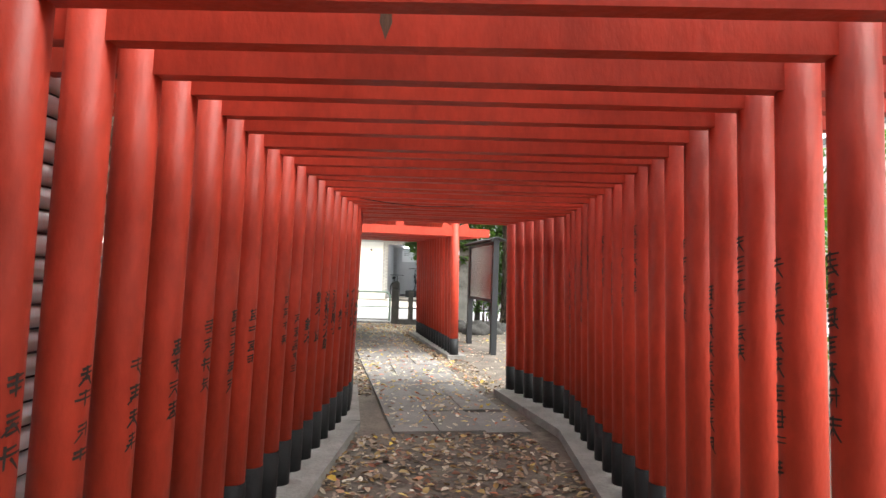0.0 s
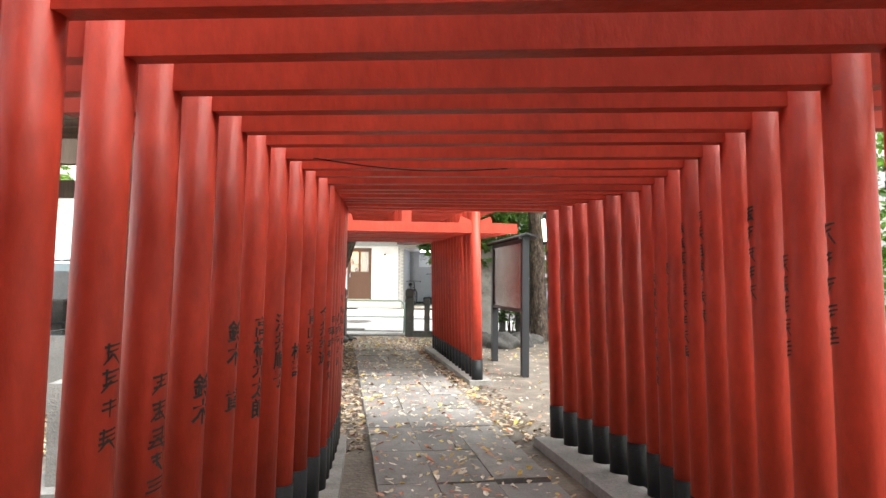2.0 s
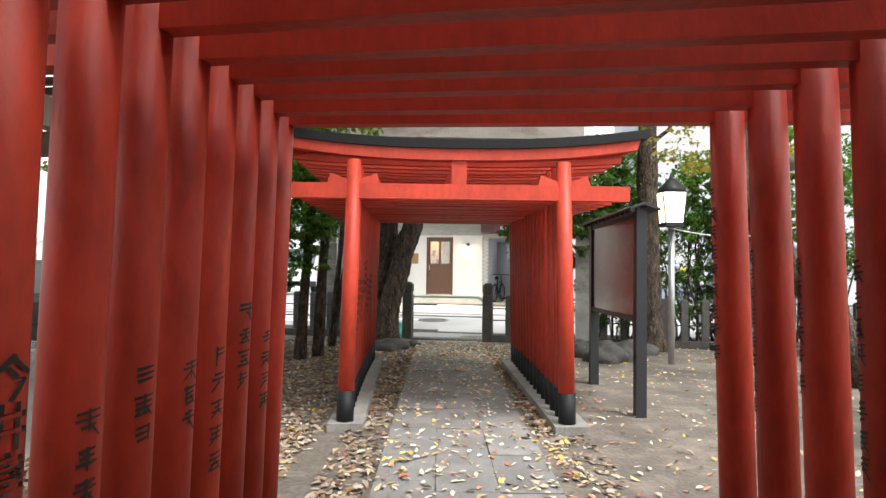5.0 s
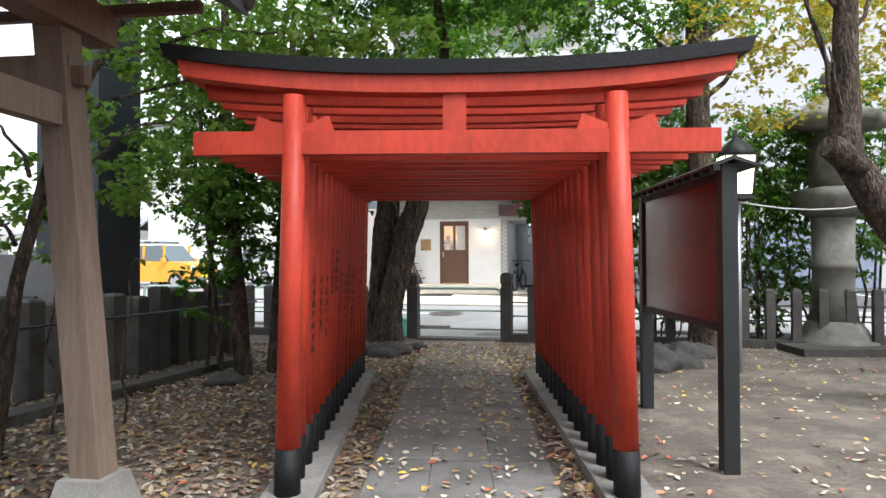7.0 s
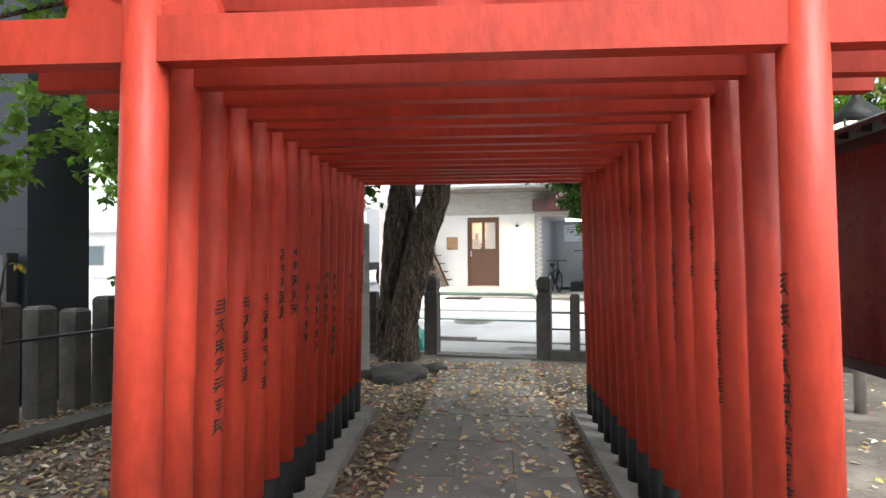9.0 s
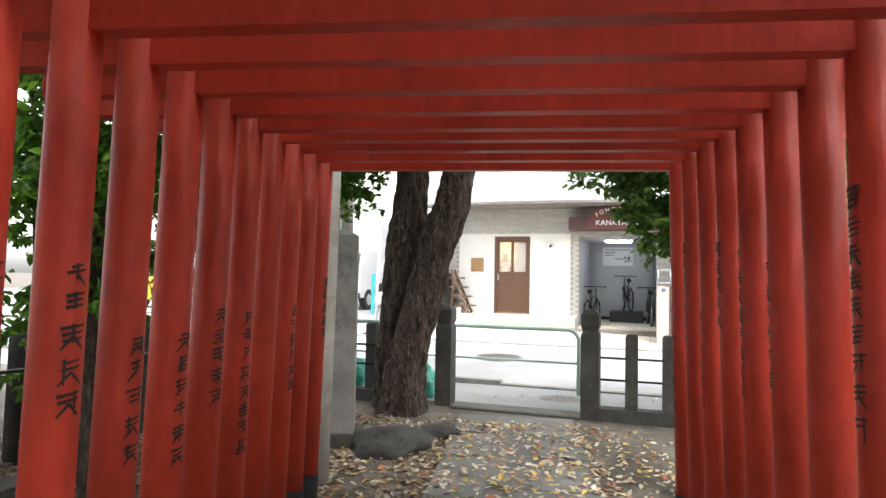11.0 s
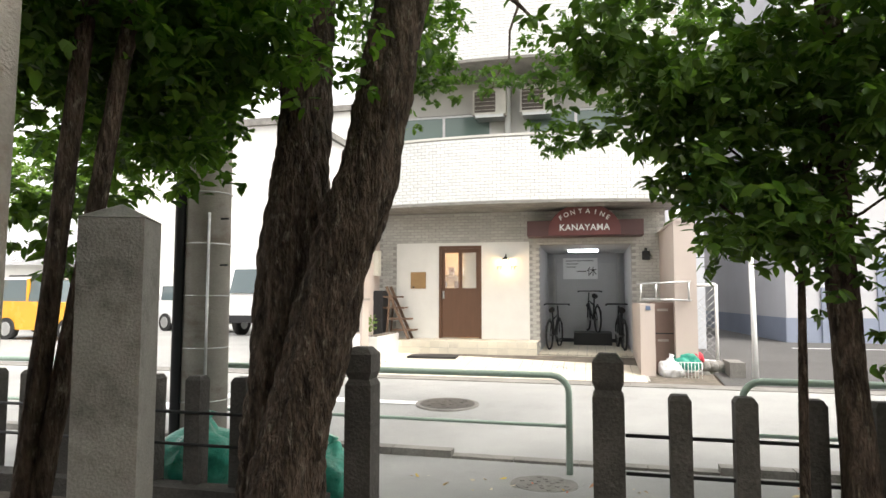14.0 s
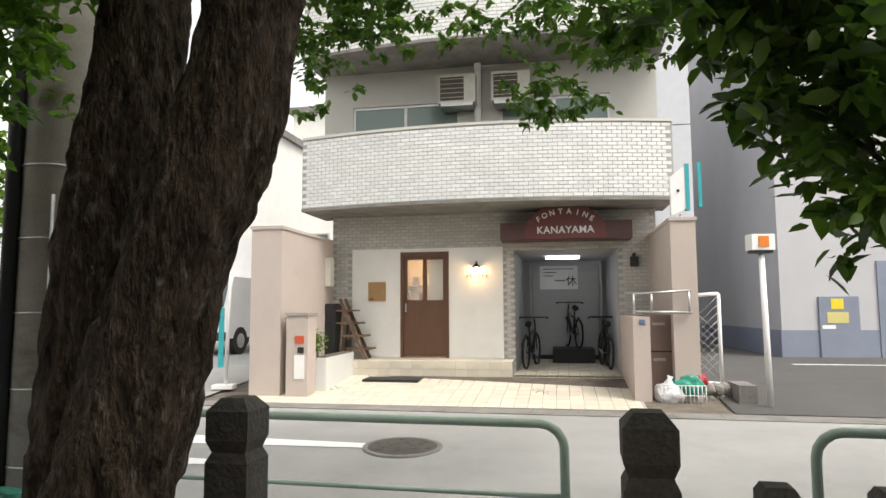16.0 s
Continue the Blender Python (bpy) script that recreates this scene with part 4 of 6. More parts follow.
sg = thing("projecting_sign", "white and turquoise projecting sign above the wall", "sign", "", pose(4.0, 14.75, 0, 0, 0, -11))
TURQ = mat("turquoise enamel", (0.03, 0.36, 0.40), 0.4, 0.08)
bm = bmesh.new()
prism(bm, [(0.0, 2.92), (0.0, 3.52), (0.22, 3.7), (0.22, 3.02)], 'y', 0, 0.1)
part("panel", bm, WHITE_PAINT, sg)
boxpart("edge", sg, TURQ, 0.22, 0.28, -0.01, 0.12, 3.0, 3.72)
boxpart("second_edge", sg, TURQ, 0.42, 0.47, 0.05, 0.15, 3.05, 3.75)
boxpart("mark", sg, METAL_DARK, 0.09, 0.13, -0.012, 0.0, 3.28, 3.32)
bm = bmesh.new()
tube(bm, [(0.15, 0.05, 2.8), (0.15, 0.05, 2.95)], [0.025, 0.025], 8)
part("stem", bm, STEEL, sg)

mesh_gate = thing("mesh_gate", "white framed wire mesh gate panel", "gate", "", pose(4.35, 14.9, 0, 0, 0, -14))
for p, q in (((0, 0, 0.35), (0, 0, 1.7)), ((0.36, 0, 0.3), (0.36, 0, 1.72)), ((0, 0, 1.7), (0.36, 0, 1.72)), ((0, 0, 0.38), (0.36, 0, 0.36))):
    bm = bmesh.new()
    tube(bm, [p, q], [0.028, 0.028], 8)
    part("frame_bar", bm, WHITE_PAINT, mesh_gate)
for k in range(-8, 10):
    for s in (1, -1):
        z0 = 0.38 + k * 0.12
        a, b = (0.0, z0), (0.36, z0 + s * 0.36)
        if min(a[1], b[1]) > 0.36 and max(a[1], b[1]) < 1.72:
            bm = bmesh.new()
            tube(bm, [(a[0], 0, a[1]), (b[0], 0, b[1])], [0.004, 0.004], 5)
            part("wire", bm, STEEL, mesh_gate)
rs = random.Random(8)
rubble = structure(new("rubble_wall"), "low wall of rough field stones at the lot's edge")
for k in range(16):
    bm = bmesh.new()
    bmesh.ops.create_icosphere(bm, subdivisions=2, radius=0.1)
    for v in bm.verts:
        v.co *= 1 + 0.3 * noise.noise(v.co * 8 + Vector((k, 0, 0)))
    ob = part("stone", bm, GRANITE, rubble)
    ob.matrix_basis = pose(4.28 + (k % 4) * 0.13, 14.6 + (k // 8) * 0.12, 0.16 + (k // 4 % 2) * 0.14, rs.uniform(0, 90), 0, rs.uniform(0, 90))
block("kerb_block", "grey concrete block at the lot's edge", "block", CONCRETE, 4.62, 4.86, 14.1, 14.7, 0.0, 0.42)

pole = thing("warning_light_pole", "slim white pole with orange warning light box", "lamp post", "", pose(4.93, 13.85, 0))
bm = bmesh.new()
tube(bm, [(0, 0, 0.08), (-0.03, 0, 2.3)], [0.045, 0.04], 12)
part("pole", bm, WHITE_PAINT, pole)
boxpart("light_box", pole, WHITE_PAINT, -0.2, 0.12, -0.1, 0.1, 2.3, 2.52, "", 0.02)
boxpart("lens", pole, mat("orange lens", (0.7, 0.2, 0.03), 0.25, 0.05), -0.11, 0.03, -0.115, -0.1, 2.34, 2.49, "orange lens")
boxpart("base_ring", pole, METAL_DARK, -0.18, 0.1, -0.08, 0.08, 2.26, 2.3)

# parking lot and grey buildings on that side
sheet("parking_lot", 2.62, 40, (6.75, 9.1, 40), mat("dark asphalt", (0.085, 0.082, 0.08), 0.85, 0.2, 1.2, 0.3, 150), 0.006, "dark asphalt parking lot with white lines")
for s, n0, n1 in ((7.0, 7.4, 12.5), (9.6, 7.4, 12.5), (12.2, 7.4, 12.5)):
    bm = bmesh.new()
    for k in range(10):
        a, b = n0 + (n1 - n0) * k / 10, n0 + (n1 - n0) * (k + 1) / 10
        bm.faces.new([bm.verts.new((*street(s + d, n), street_z(n) + 0.012)) for d, n in ((-0.06, a), (0.06, a), (0.06, b), (-0.06, b))])
    structure(part("parking_line", bm, WHITE_PAINT), "white painted parking bay line")
bm = bmesh.new()
bm.faces.new([bm.verts.new((*street(s, n), 0.312)) for s, n in ((5.0, 12.4), (14, 12.4), (14, 12.55), (5.0, 12.55))])
structure(part("parking_line", bm, WHITE_PAINT), "white painted parking bay line")

grey = thing("grey_garage_building", "plain grey rendered building with blue grey dado and steel door", "building", "", pose(8.75, 20.6, 0, 0, 0, -8))
boxpart("wall", grey, GREY_WALL, 0, 14, 0.0, 12, 0.2, 11, "", 0.02)
boxpart("front_dado", grey, BLUE_GREY, -0.02, 2.6, -0.02, 0.0, 0.2, 0.95)
boxpart("side_dado", grey, BLUE_GREY, -0.025, -0.004, 0.0, 12, 0.2, 0.95)
d_ = boxpart("steel_door", grey, BLUE_GREY, 0.85, 1.75, -0.06, 0.0, 0.3, 1.75, "blue grey steel door", 0.01)
boxpart("yellow_notice", d_, mat("yellow notice", (0.75, 0.6, 0.03), 0.5, 0.05), 1.12, 1.4, -0.068, -0.06, 1.45, 1.7)
boxpart("lower_notice", d_, mat("pale yellow notice", (0.6, 0.53, 0.2), 0.5, 0.05), 1.02, 1.5, -0.068, -0.06, 1.12, 1.38)
boxpart("white_label", d_, WHITE_PAINT, 0.9, 1.2, -0.068, -0.06, 0.98, 1.07)
boxpart("garage_opening", grey, BLUE_GREY, 2.2, 6.5, -0.04, 0.0, 0.25, 2.6)
side = thing("grey_side_building", "tall pale grey rendered building with small windows", "building", "", pose(4.7, 18.6, 0, 0, 0, -11))
boxpart("wall", side, mat("pale blue grey render", (0.55, 0.57, 0.61), 0.8, 0.05), 0.0, 1.15, 0.0, 12, 0.2, 10, "", 0.02)
for z in (1.6, 4.6, 7.6):
    wf = boxpart("window_frame", side, STEEL, 0.25, 0.65, -0.03, 0.0, z, z + 0.42)
    boxpart("pane", wf, WINDOW, 0.29, 0.61, -0.036, -0.03, z + 0.04, z + 0.38)
for z in (2.4, 5.4, 8.4):
    boxpart("joint", side, METAL_DARK, 0.0, 1.15, -0.006, 0.0, z, z + 0.015)

# left side of the road: car park, cars, far buildings
sheet("car_park", -40, -5.2, (6.75, 9.1, 40), ASPHALT, 0.006, "pale asphalt car park")
bm = bmesh.new()
for s0, s1, n0, n1 in ((-4.5, -1.0, 4.0, 4.3), (-5.5, -2.5, 3.2, 3.5)):
    bm.faces.new([bm.verts.new((*street(s, n), street_z(n) + 0.01)) for s, n in ((s0, n0), (s1, n0 + 0.15), (s1 - 0.5, n1), (s0, n1 + 0.1))])
structure(part("road_marking", bm, WHITE_PAINT), "white painted road marking")


def car(m, paint, label, tall=1.68, rack=False):
    c = thing("parked_car", label, "car", "parked cars", m)
    bm = bmesh.new()
    prism(bm, [(-1.7, 0.28), (1.68, 0.28), (1.72, 0.55), (1.70, 0.92), (0.78, 1.03), (-1.68, 1.05), (-1.72, 0.6)], 'y', -0.74, 0.74)
    body = part("body", bm, paint, c, bevel=0.05)
    bm = bmesh.new()
    lo = [(0.80, -0.70), (0.80, 0.70), (-1.66, 0.70), (-1.66, -0.70)]
    hi = [(0.25, -0.60), (0.25, 0.60), (-1.55, 0.60), (-1.55, -0.60)]
    a = [bm.verts.new((x, y, 1.0)) for x, y in lo]
    b = [bm.verts.new((x, y, tall - 0.06)) for x, y in hi]
    for k in range(4):
        bm.faces.new((a[k], a[(k + 1) % 4], b[(k + 1) % 4], b[k]))
    bm.faces.new(b)
    part("glasshouse", bm, WINDOW, c, "dark car windows", 0.02)
    boxpart("roof", c, WHITE_PAINT if rack else paint, -1.56, 0.27, -0.61, 0.61, tall - 0.07, tall, "", 0.03)
    for x in (-0.45, -1.5, 0.5):
        for y in (-0.665, 0.665):
            bm = bmesh.new()
            box(bm, x - 0.04, x + 0.04, y - 0.03, y + 0.03, 1.0, tall - 0.05)
            part("pillar", bm, paint, c)
    for x in (-1.1, 1.1):
        for y in (-0.70, 0.70):
            bm = bmesh.new()
            tube(bm, [(x, y - 0.09, 0.3), (x, y + 0.09, 0.3)], [0.3, 0.3], 24)
            wh = part("wheel", bm, RUBBER, c)
            bm = bmesh.new()
            tube(bm, [(x, y - 0.1, 0.3), (x, y + 0.1, 0.3)], [0.19, 0.19], 18)
            part("rim", bm, STEEL, wh)
    for y in (-0.55, 0.55):
        bm = bmesh.new()
        tube(bm, [(1.66, y, 0.78), (1.73, y, 0.78)], [0.11, 0.11], 16)
        part("headlight", bm, glass("headlamp", (0.8, 0.8, 0.8), 0.1), c)
        boxpart("mirror", c, paint, 0.55, 0.68, y * 1.5 - 0.07, y * 1.5 + 0.07, 1.02, 1.16, "", 0.02)
    boxpart("bumper", c, STEEL if rack else METAL_DARK, 1.70, 1.77, -0.6, 0.6, 0.32, 0.46, "", 0.02)
    boxpart("grille", c, METAL_DARK, 1.70, 1.735, -0.4, 0.4, 0.7, 0.84)
    boxpart("number_plate", c, mat("yellow plate", (0.7, 0.55, 0.03), 0.4, 0.03), 1.76, 1.785, -0.17, 0.17, 0.44, 0.6)
    if rack:
        for y in (-0.5, 0.5):
            boxpart("roof_rail", c, METAL_DARK, -1.4, 0.1, y - 0.02, y + 0.02, tall + 0.02, tall + 0.06)


car(pose(-10.9, 20.9, 0.3, 0, 0, -18), mat("orange car paint", (0.75, 0.36, 0.04), 0.25, 0.03, 2, 0), "small orange-yellow car with white roof parked", 1.7, True)
car(pose(-8.6, 25.2, 0.3, 0, 0, -30), mat("white car paint", (0.75, 0.75, 0.76), 0.25, 0.03, 2, 0), "white car parked in the car park", 1.6)
car(pose(-12.5, 24.0, 0.3, 0, 0, -40), mat("white van paint", (0.7, 0.72, 0.73), 0.25, 0.03, 2, 0), "white van parked in the car park", 1.95)
cone = thing("traffic_cone", "red and white traffic cone in the car park", "cone", "", pose(-8.2, 18.3, 0.3))
boxpart("foot", cone, mat("red plastic", (0.6, 0.03, 0.03), 0.4, 0.1), -0.2, 0.2, -0.2, 0.2, 0, 0.05, "", 0.01)
for z0, z1, r0, r1, mt in ((0.05, 0.3, 0.15, 0.11, RED_BAG), (0.3, 0.45, 0.11, 0.085, WHITE_PAINT), (0.45, 0.6, 0.085, 0.06, RED_BAG), (0.6, 0.7, 0.06, 0.045, WHITE_PAINT)):
    bm = bmesh.new()
    tube(bm, [(0, 0, z0), (0, 0, z1)], [r0, r1], 16)
    part("band", bm, mt, cone)
for x, y, w_, d_, h_, turn, label in ((-17.5, 33, 11, 8, 9, -12, "far white flat-fronted office building"), (-40, 24, 12, 10, 7, 20, "far pale house beyond the car park"), (-6.5, 36, 5, 8, 11, -12, "far white apartment block"), (-32, 6, 8, 10, 8, 60, "pale building beyond the side road"), (12, 36, 20, 8, 14, -12, "far pale apartment block"), (24, 14, 14, 10, 9, -12, "pale house along the road")):
    far = thing("far_building", label, "building", "", pose(x, y, 0, 0, 0, turn))
    boxpart("wall", far, PLASTER, 0, w_, 0, d_, 0, h_, "", 0.05)
    boxpart("roof", far, CONCRETE, -0.2, w_ + 0.2, -0.2, d_ + 0.2, h_, h_ + 0.3)
    for k in range(int(w_ / 2.2) if "office" not in label else 0):
        for f in range(int(h_ / 2.9)):
            wn_ = boxpart("window", far, STEEL, 0.7 + k * 2.2, 1.9 + k * 2.2, -0.05, 0.0, 1.0 + f * 2.9, 2.2 + f * 2.9)
            boxpart("pane", wn_, WINDOW, 0.76 + k * 2.2, 1.84 + k * 2.2, -0.06, -0.05, 1.06 + f * 2.9, 2.14 + f * 2.9)


far_house = thing("far_house", "small cream house with grey tiled gable roof", "house", "", pose(-29.2, 38, 0, 0, 0, -8))
boxpart("wall", far_house, PLASTER, 0, 9, 0, 6, 0, 3.3, "", 0.03)
bm = bmesh.new()
prism(bm, [(-0.6, 3.1), (3.0, 5.2), (6.6, 3.1), (6.6, 3.28), (3.0, 5.4), (-0.6, 3.28)], 'x', -0.5, 9.5)
roof_ = part("roof", bm, GREY_WALL, far_house, "grey tiled roof")
for k in range(32):
    bm = bmesh.new()
    tube(bm, [(-0.4 + 0.31 * k, -0.6, 3.3), (-0.4 + 0.31 * k, 3.0, 5.42)], [0.06, 0.06], 6)
    part("roof_tile", bm, GREY_WALL, roof_)
for x in (1.2, 4.0, 6.8):
    wf = boxpart("window", far_house, STEEL, x, x + 1.4, -0.05, 0, 1.0, 2.3)
    boxpart("pane", wf, WINDOW, x + 0.06, x + 1.34, -0.06, -0.05, 1.06, 2.24)


sp_ = thing("sign_post", "slim white post with turquoise panel by the car park", "sign post", "", pose(-3.15, 16.0, 0.2))
bm = bmesh.new()
tube(bm, [(0, 0, 0), (0.05, 0, 2.5)], [0.035, 0.03], 10)
part("pole", bm, WHITE_PAINT, sp_)
boxpart("panel", sp_, TURQ, -0.13, -0.05, -0.02, 0.02, 0.35, 1.35, "turquoise panel", 0.008)
boxpart("foot", sp_, WHITE_PAINT, -0.2, 0.15, -0.12, 0.12, 0, 0.07, "", 0.015)
tk = thing("parked_truck", "white box truck parked beyond the rendered wall", "truck", "parked cars", pose(-6.0, 22.3, 0.3, 0, 0, -12))
boxpart("cargo_box", tk, WHITE_PAINT, -1.0, 1.0, 1.5, 5.2, 0.95, 3.2, "", 0.04)
bm = bmesh.new()
prism(bm, [(0.0, 0.45), (1.45, 0.45), (1.45, 2.1), (0.35, 2.1), (0.05, 1.25)], 'x', -0.9, 0.9)
part("cab", bm, WHITE_PAINT, tk, bevel=0.05)
bm = bmesh.new()
prism(bm, [(0.03, 1.28), (0.3, 2.0), (0.285, 2.01), (0.0, 1.29)], 'x', -0.8, 0.8)
part("windscreen", bm, WINDOW, tk, "dark windscreen")
boxpart("bumper", tk, METAL_DARK, -0.92, 0.92, -0.1, 0.02, 0.4, 0.62, "", 0.03)
boxpart("chassis", tk, METAL_DARK, -0.5, 0.5, 1.4, 5.0, 0.6, 0.95)
for y in (0.75, 4.0):
    for x in (-0.82, 0.82):
        bm = bmesh.new()
        tube(bm, [(x - 0.1, y, 0.37), (x + 0.1, y, 0.37)], [0.37, 0.37], 22)
        wh = part("wheel", bm, RUBBER, tk)
        bm = bmesh.new()
        tube(bm, [(x - 0.11, y, 0.37), (x + 0.11, y, 0.37)], [0.2, 0.2], 16)
        part("rim", bm, STEEL, wh)


# ---- guard rails, street poles ----
def guard_rail(s0, s1, name_label):
    g = thing("guard_rail", name_label, "guard rail", "street guard rails")
    n = 1.68
    zb = street_z(n)

    def at(s, z):
        return (*street(s, n), zb + z)
    r = 0.15
    pts = [at(s0, 0)] + [at(s0, 0.86 - r)] + [at(s0 + r - r * math.cos(a), 0.86 - r + r * math.sin(a)) for a in (0.4, 0.8, 1.2, 1.57)]
    pts += [at(s1 - r + r * math.sin(a), 0.86 - r + r * math.cos(a)) for a in (0, 0.4, 0.8, 1.2, 1.57)] + [at(s1, 0)]
    bm = bmesh.new()
    tube(bm, pts, [0.03] * len(pts), 12)
    part("hoop", bm, GREEN_RAIL, g)
    bm = bmesh.new()
    tube(bm, [at(s0, 0.42), at(s1, 0.42)], [0.017, 0.017], 8)
    part("crossbar", bm, GREEN_RAIL, g)


guard_rail(-3.4, 0.53, "pale green bent pipe guard rail at kerb")
guard_rail(-7.6, -3.9, "pale green bent pipe guard rail at kerb")
guard_rail(1.95, 4.6, "pale green bent pipe guard rail at kerb")
guard_rail(5.1, 9.0, "pale green bent pipe guard rail at kerb")
up = thing("utility_pole", "thick grey concrete utility pole with cable pipe", "utility pole", "", pose(-2.3, 9.5, -0.1))
bm = bmesh.new()
tube(bm, [(0, 0, 0), (0, 0, 9)], [0.23, 0.19], 24)
part("shaft", bm, PALE_STONE, up)
for x, r in ((-0.2, 0.05), (0.1, 0.014)):
    bm = bmesh.new()
    y = -0.17 if r > 0.02 else -0.215
    tube(bm, [(x, y, 0), (x, y, 7 if r > 0.02 else 2.4)], [r, r], 10)
    part("conduit", bm, METAL_DARK if r > 0.02 else STEEL, up)
for z in (0.6, 1.1, 1.6, 2.1, 2.6):
    bm = bmesh.new()
    tube(bm, [(0, 0, z), (0, 0, z + 0.012)], [0.232, 0.232], 24)
    part("band", bm, STEEL, up)
for z in (1.9, 2.35):
    bm = bmesh.new()
    tube(bm, [(0.1, -0.1, z), (0.26, -0.14, z)], [0.01, 0.01], 6)
    part("step_bolt", bm, METAL_DARK, up)


# ---- stone fences of the precinct ----
def stone_post(m, w, h, label, group, neck=False):
    p = thing("stone_post", label, "post", group, m)
    bm = bmesh.new()
    if neck:
        prof = ((-0.1, 1.0), (h - 0.26, 1.0), (h - 0.22, 0.8), (h - 0.17, 1.0), (h - 0.05, 1.0), (h, 0.55))
    else:
        prof = ((-0.1, 1.0), (h - 0.03, 1.0), (h, 0.72))
    rings = [[bm.verts.new((x * w / 2 * k, y * w / 2 * k, z)) for x, y in ((-1, -1), (1, -1), (1, 1), (-1, 1))] for z, k in prof]
    for a, b in zip(rings, rings[1:]):
        for k in range(4):
            bm.faces.new((a[k], a[(k + 1) % 4], b[(k + 1) % 4], b[k]))
    bm.faces.new(rings[-1])
    part("shaft", bm, DARK_STONE, p, bevel=0.008)
    return p


FT = math.degrees(STREET)
for s, n in ((0.87, 0), (-0.80, 0.1)):
    stone_post(pose(*street(s, n), 0, 0, 0, FT), 0.19, 1.15, "dark granite gate post with necked head", "gate posts", True)
first = stone_post(pose(*street(1.29, 0), 0, 0, 0, FT), 0.125, 0.91, "dark weathered granite fence post", "street fence posts")
for k in range(1, 25):
    copy_thing(first, pose(*street(1.29 + 0.365 * k, 0), 0, 0, 0, FT))
for k in range(8):
    copy_thing(first, pose(*street(-1.35 - 0.378 * k, 0.08), 0, 0, 0, FT))
for s0, s1, n_label in ((0.97, 10.4, "low granite base beam of the fence"), (-4.6, -1.03, "low granite base beam of the fence")):
    ob = thing("granite_beam", n_label, "base beam", "", pose(*street(s0, 0), 0, 0, 0, FT))
    boxpart("beam", ob, DARK_STONE, 0, s1 - s0, -0.09, 0.09, -0.1, 0.13, "", 0.01)
    for z in (0.42, 0.65):
        br = thing("iron_bar", "thin iron bar through the fence posts", "bar", "fence bars", pose(*street(s0, 0), z, 0, 0, FT))
        bm = bmesh.new()
        tube(bm, [(0, 0, 0), (s1 - s0, 0, 0)], [0.012, 0.012], 8)
        part("rod", bm, METAL_DARK, br)
# side fence of broad stone posts
LF = (Vector((-4.25, 1.5)), Vector((-3.3, 5.2)))
fd = (LF[1] - LF[0]).normalized()
lt = math.degrees(math.atan2(fd.y, fd.x))
firstL = None
for k in range(-2, 14):
    p = LF[1] - fd * 0.37 * k
    h = 0.98 + 0.05 * ((k * 7) % 3 - 1)
    if firstL is None:
        firstL = stone_post(pose(p.x, p.y, 0, 0, 0, lt), 0.19, 1.02, "broad weathered granite fence post", "side fence posts")
    else:
        copy_thing(firstL, pose(p.x, p.y, h - 1.0, 0.6 * (k % 3 - 1), 0.8 * (k % 2), lt + (k * 5) % 4))
ob = thing("stone_kerb", "low stone kerb before the side fence", "kerb", "", pose(LF[0].x + 0.22, LF[0].y - 2, 0, 0, 0, lt))
boxpart("beam", ob, DARK_STONE, 0, 5.4, -0.12, 0.12, -0.1, 0.1, "", 0.015)
br = thing("iron_bar", "thin iron bar through the fence posts", "bar", "fence bars", pose(LF[0].x, LF[0].y - 2, 0.78, 0, 0, lt))
bm = bmesh.new()
tube(bm, [(0, -0.05, 0), (6.4, -0.05, 0)], [0.014, 0.014], 8)
part("rod", bm, METAL_DARK, br)
# dark steel-clad pier beyond the side fence
PIER = pose(-4.056, 4.117, 0, 0, 0, -14.4)
pier = thing("dark_pier", "dark grey steel-clad pier beyond the stone fence", "pier", "", PIER)
boxpart("shaft", pier, mat("dark cladding", (0.024, 0.029, 0.037), 0.55, 0.2, 1, 0.05, 40, spec=0.4), -0.95, 0, 0, 0.71, 0, 11, "", 0.012)
for z in (1.72, 3.8, 5.9):
    boxpart("seam", pier, METAL_DARK, -0.955, 0.005, -0.005, 0.715, z, z + 0.01)
lowwall = thing("low_dark_wall", "low dark grey wall panel beyond the fence", "wall", "", PIER)
boxpart("panel", lowwall, mat("grey panel", (0.10, 0.10, 0.10), 0.7, 0.2), -4.2, -0.1, -0.16, -0.06, 0, 1.46, "", 0.01)
boxpart("end_post", lowwall, METAL_DARK, -0.1, -0.05, -0.17, -0.05, 0, 1.48)
boxpart("lower_panel", lowwall, METAL_DARK, -4.2, -0.75, -0.2, -0.162, 0, 0.95, "", 0.006)

# stone torii over the way out
st = thing("stone_torii", "round granite columns of a stone gate", "torii gate")
for x, lean in ((-1.10, 0.02), (1.68, -0.02)):
    bm = bmesh.new()
    tube(bm, [(x + lean * (z - 1.6), 4.76, z) for z in (-0.1, 1.0, 2.2, 3.5)], [0.168, 0.162, 0.156, 0.15], 36)
    part("column", bm, PALE_STONE, st)
for z, h in ((2.95, 0.24), (3.5, 0.3)):
    boxpart("beam", st, PALE_STONE, -1.85, 2.43, 4.64, 4.88, z, z + h, "", 0.02)
gp = thing("granite_name_pillar", "square granite pillar with low pointed top", "pillar", "", pose(-1.17, 5.79, 0, 0, 0, 11))
bm = bmesh.new()
box(bm, -0.122, 0.122, -0.122, 0.122, -0.1, 1.81)
v = [bm.verts.new(p) for p in ((-0.127, -0.127, 1.812), (0.127, -0.127, 1.812), (0.127, 0.127, 1.812), (-0.127, 0.127, 1.812), (0, 0, 1.88))]
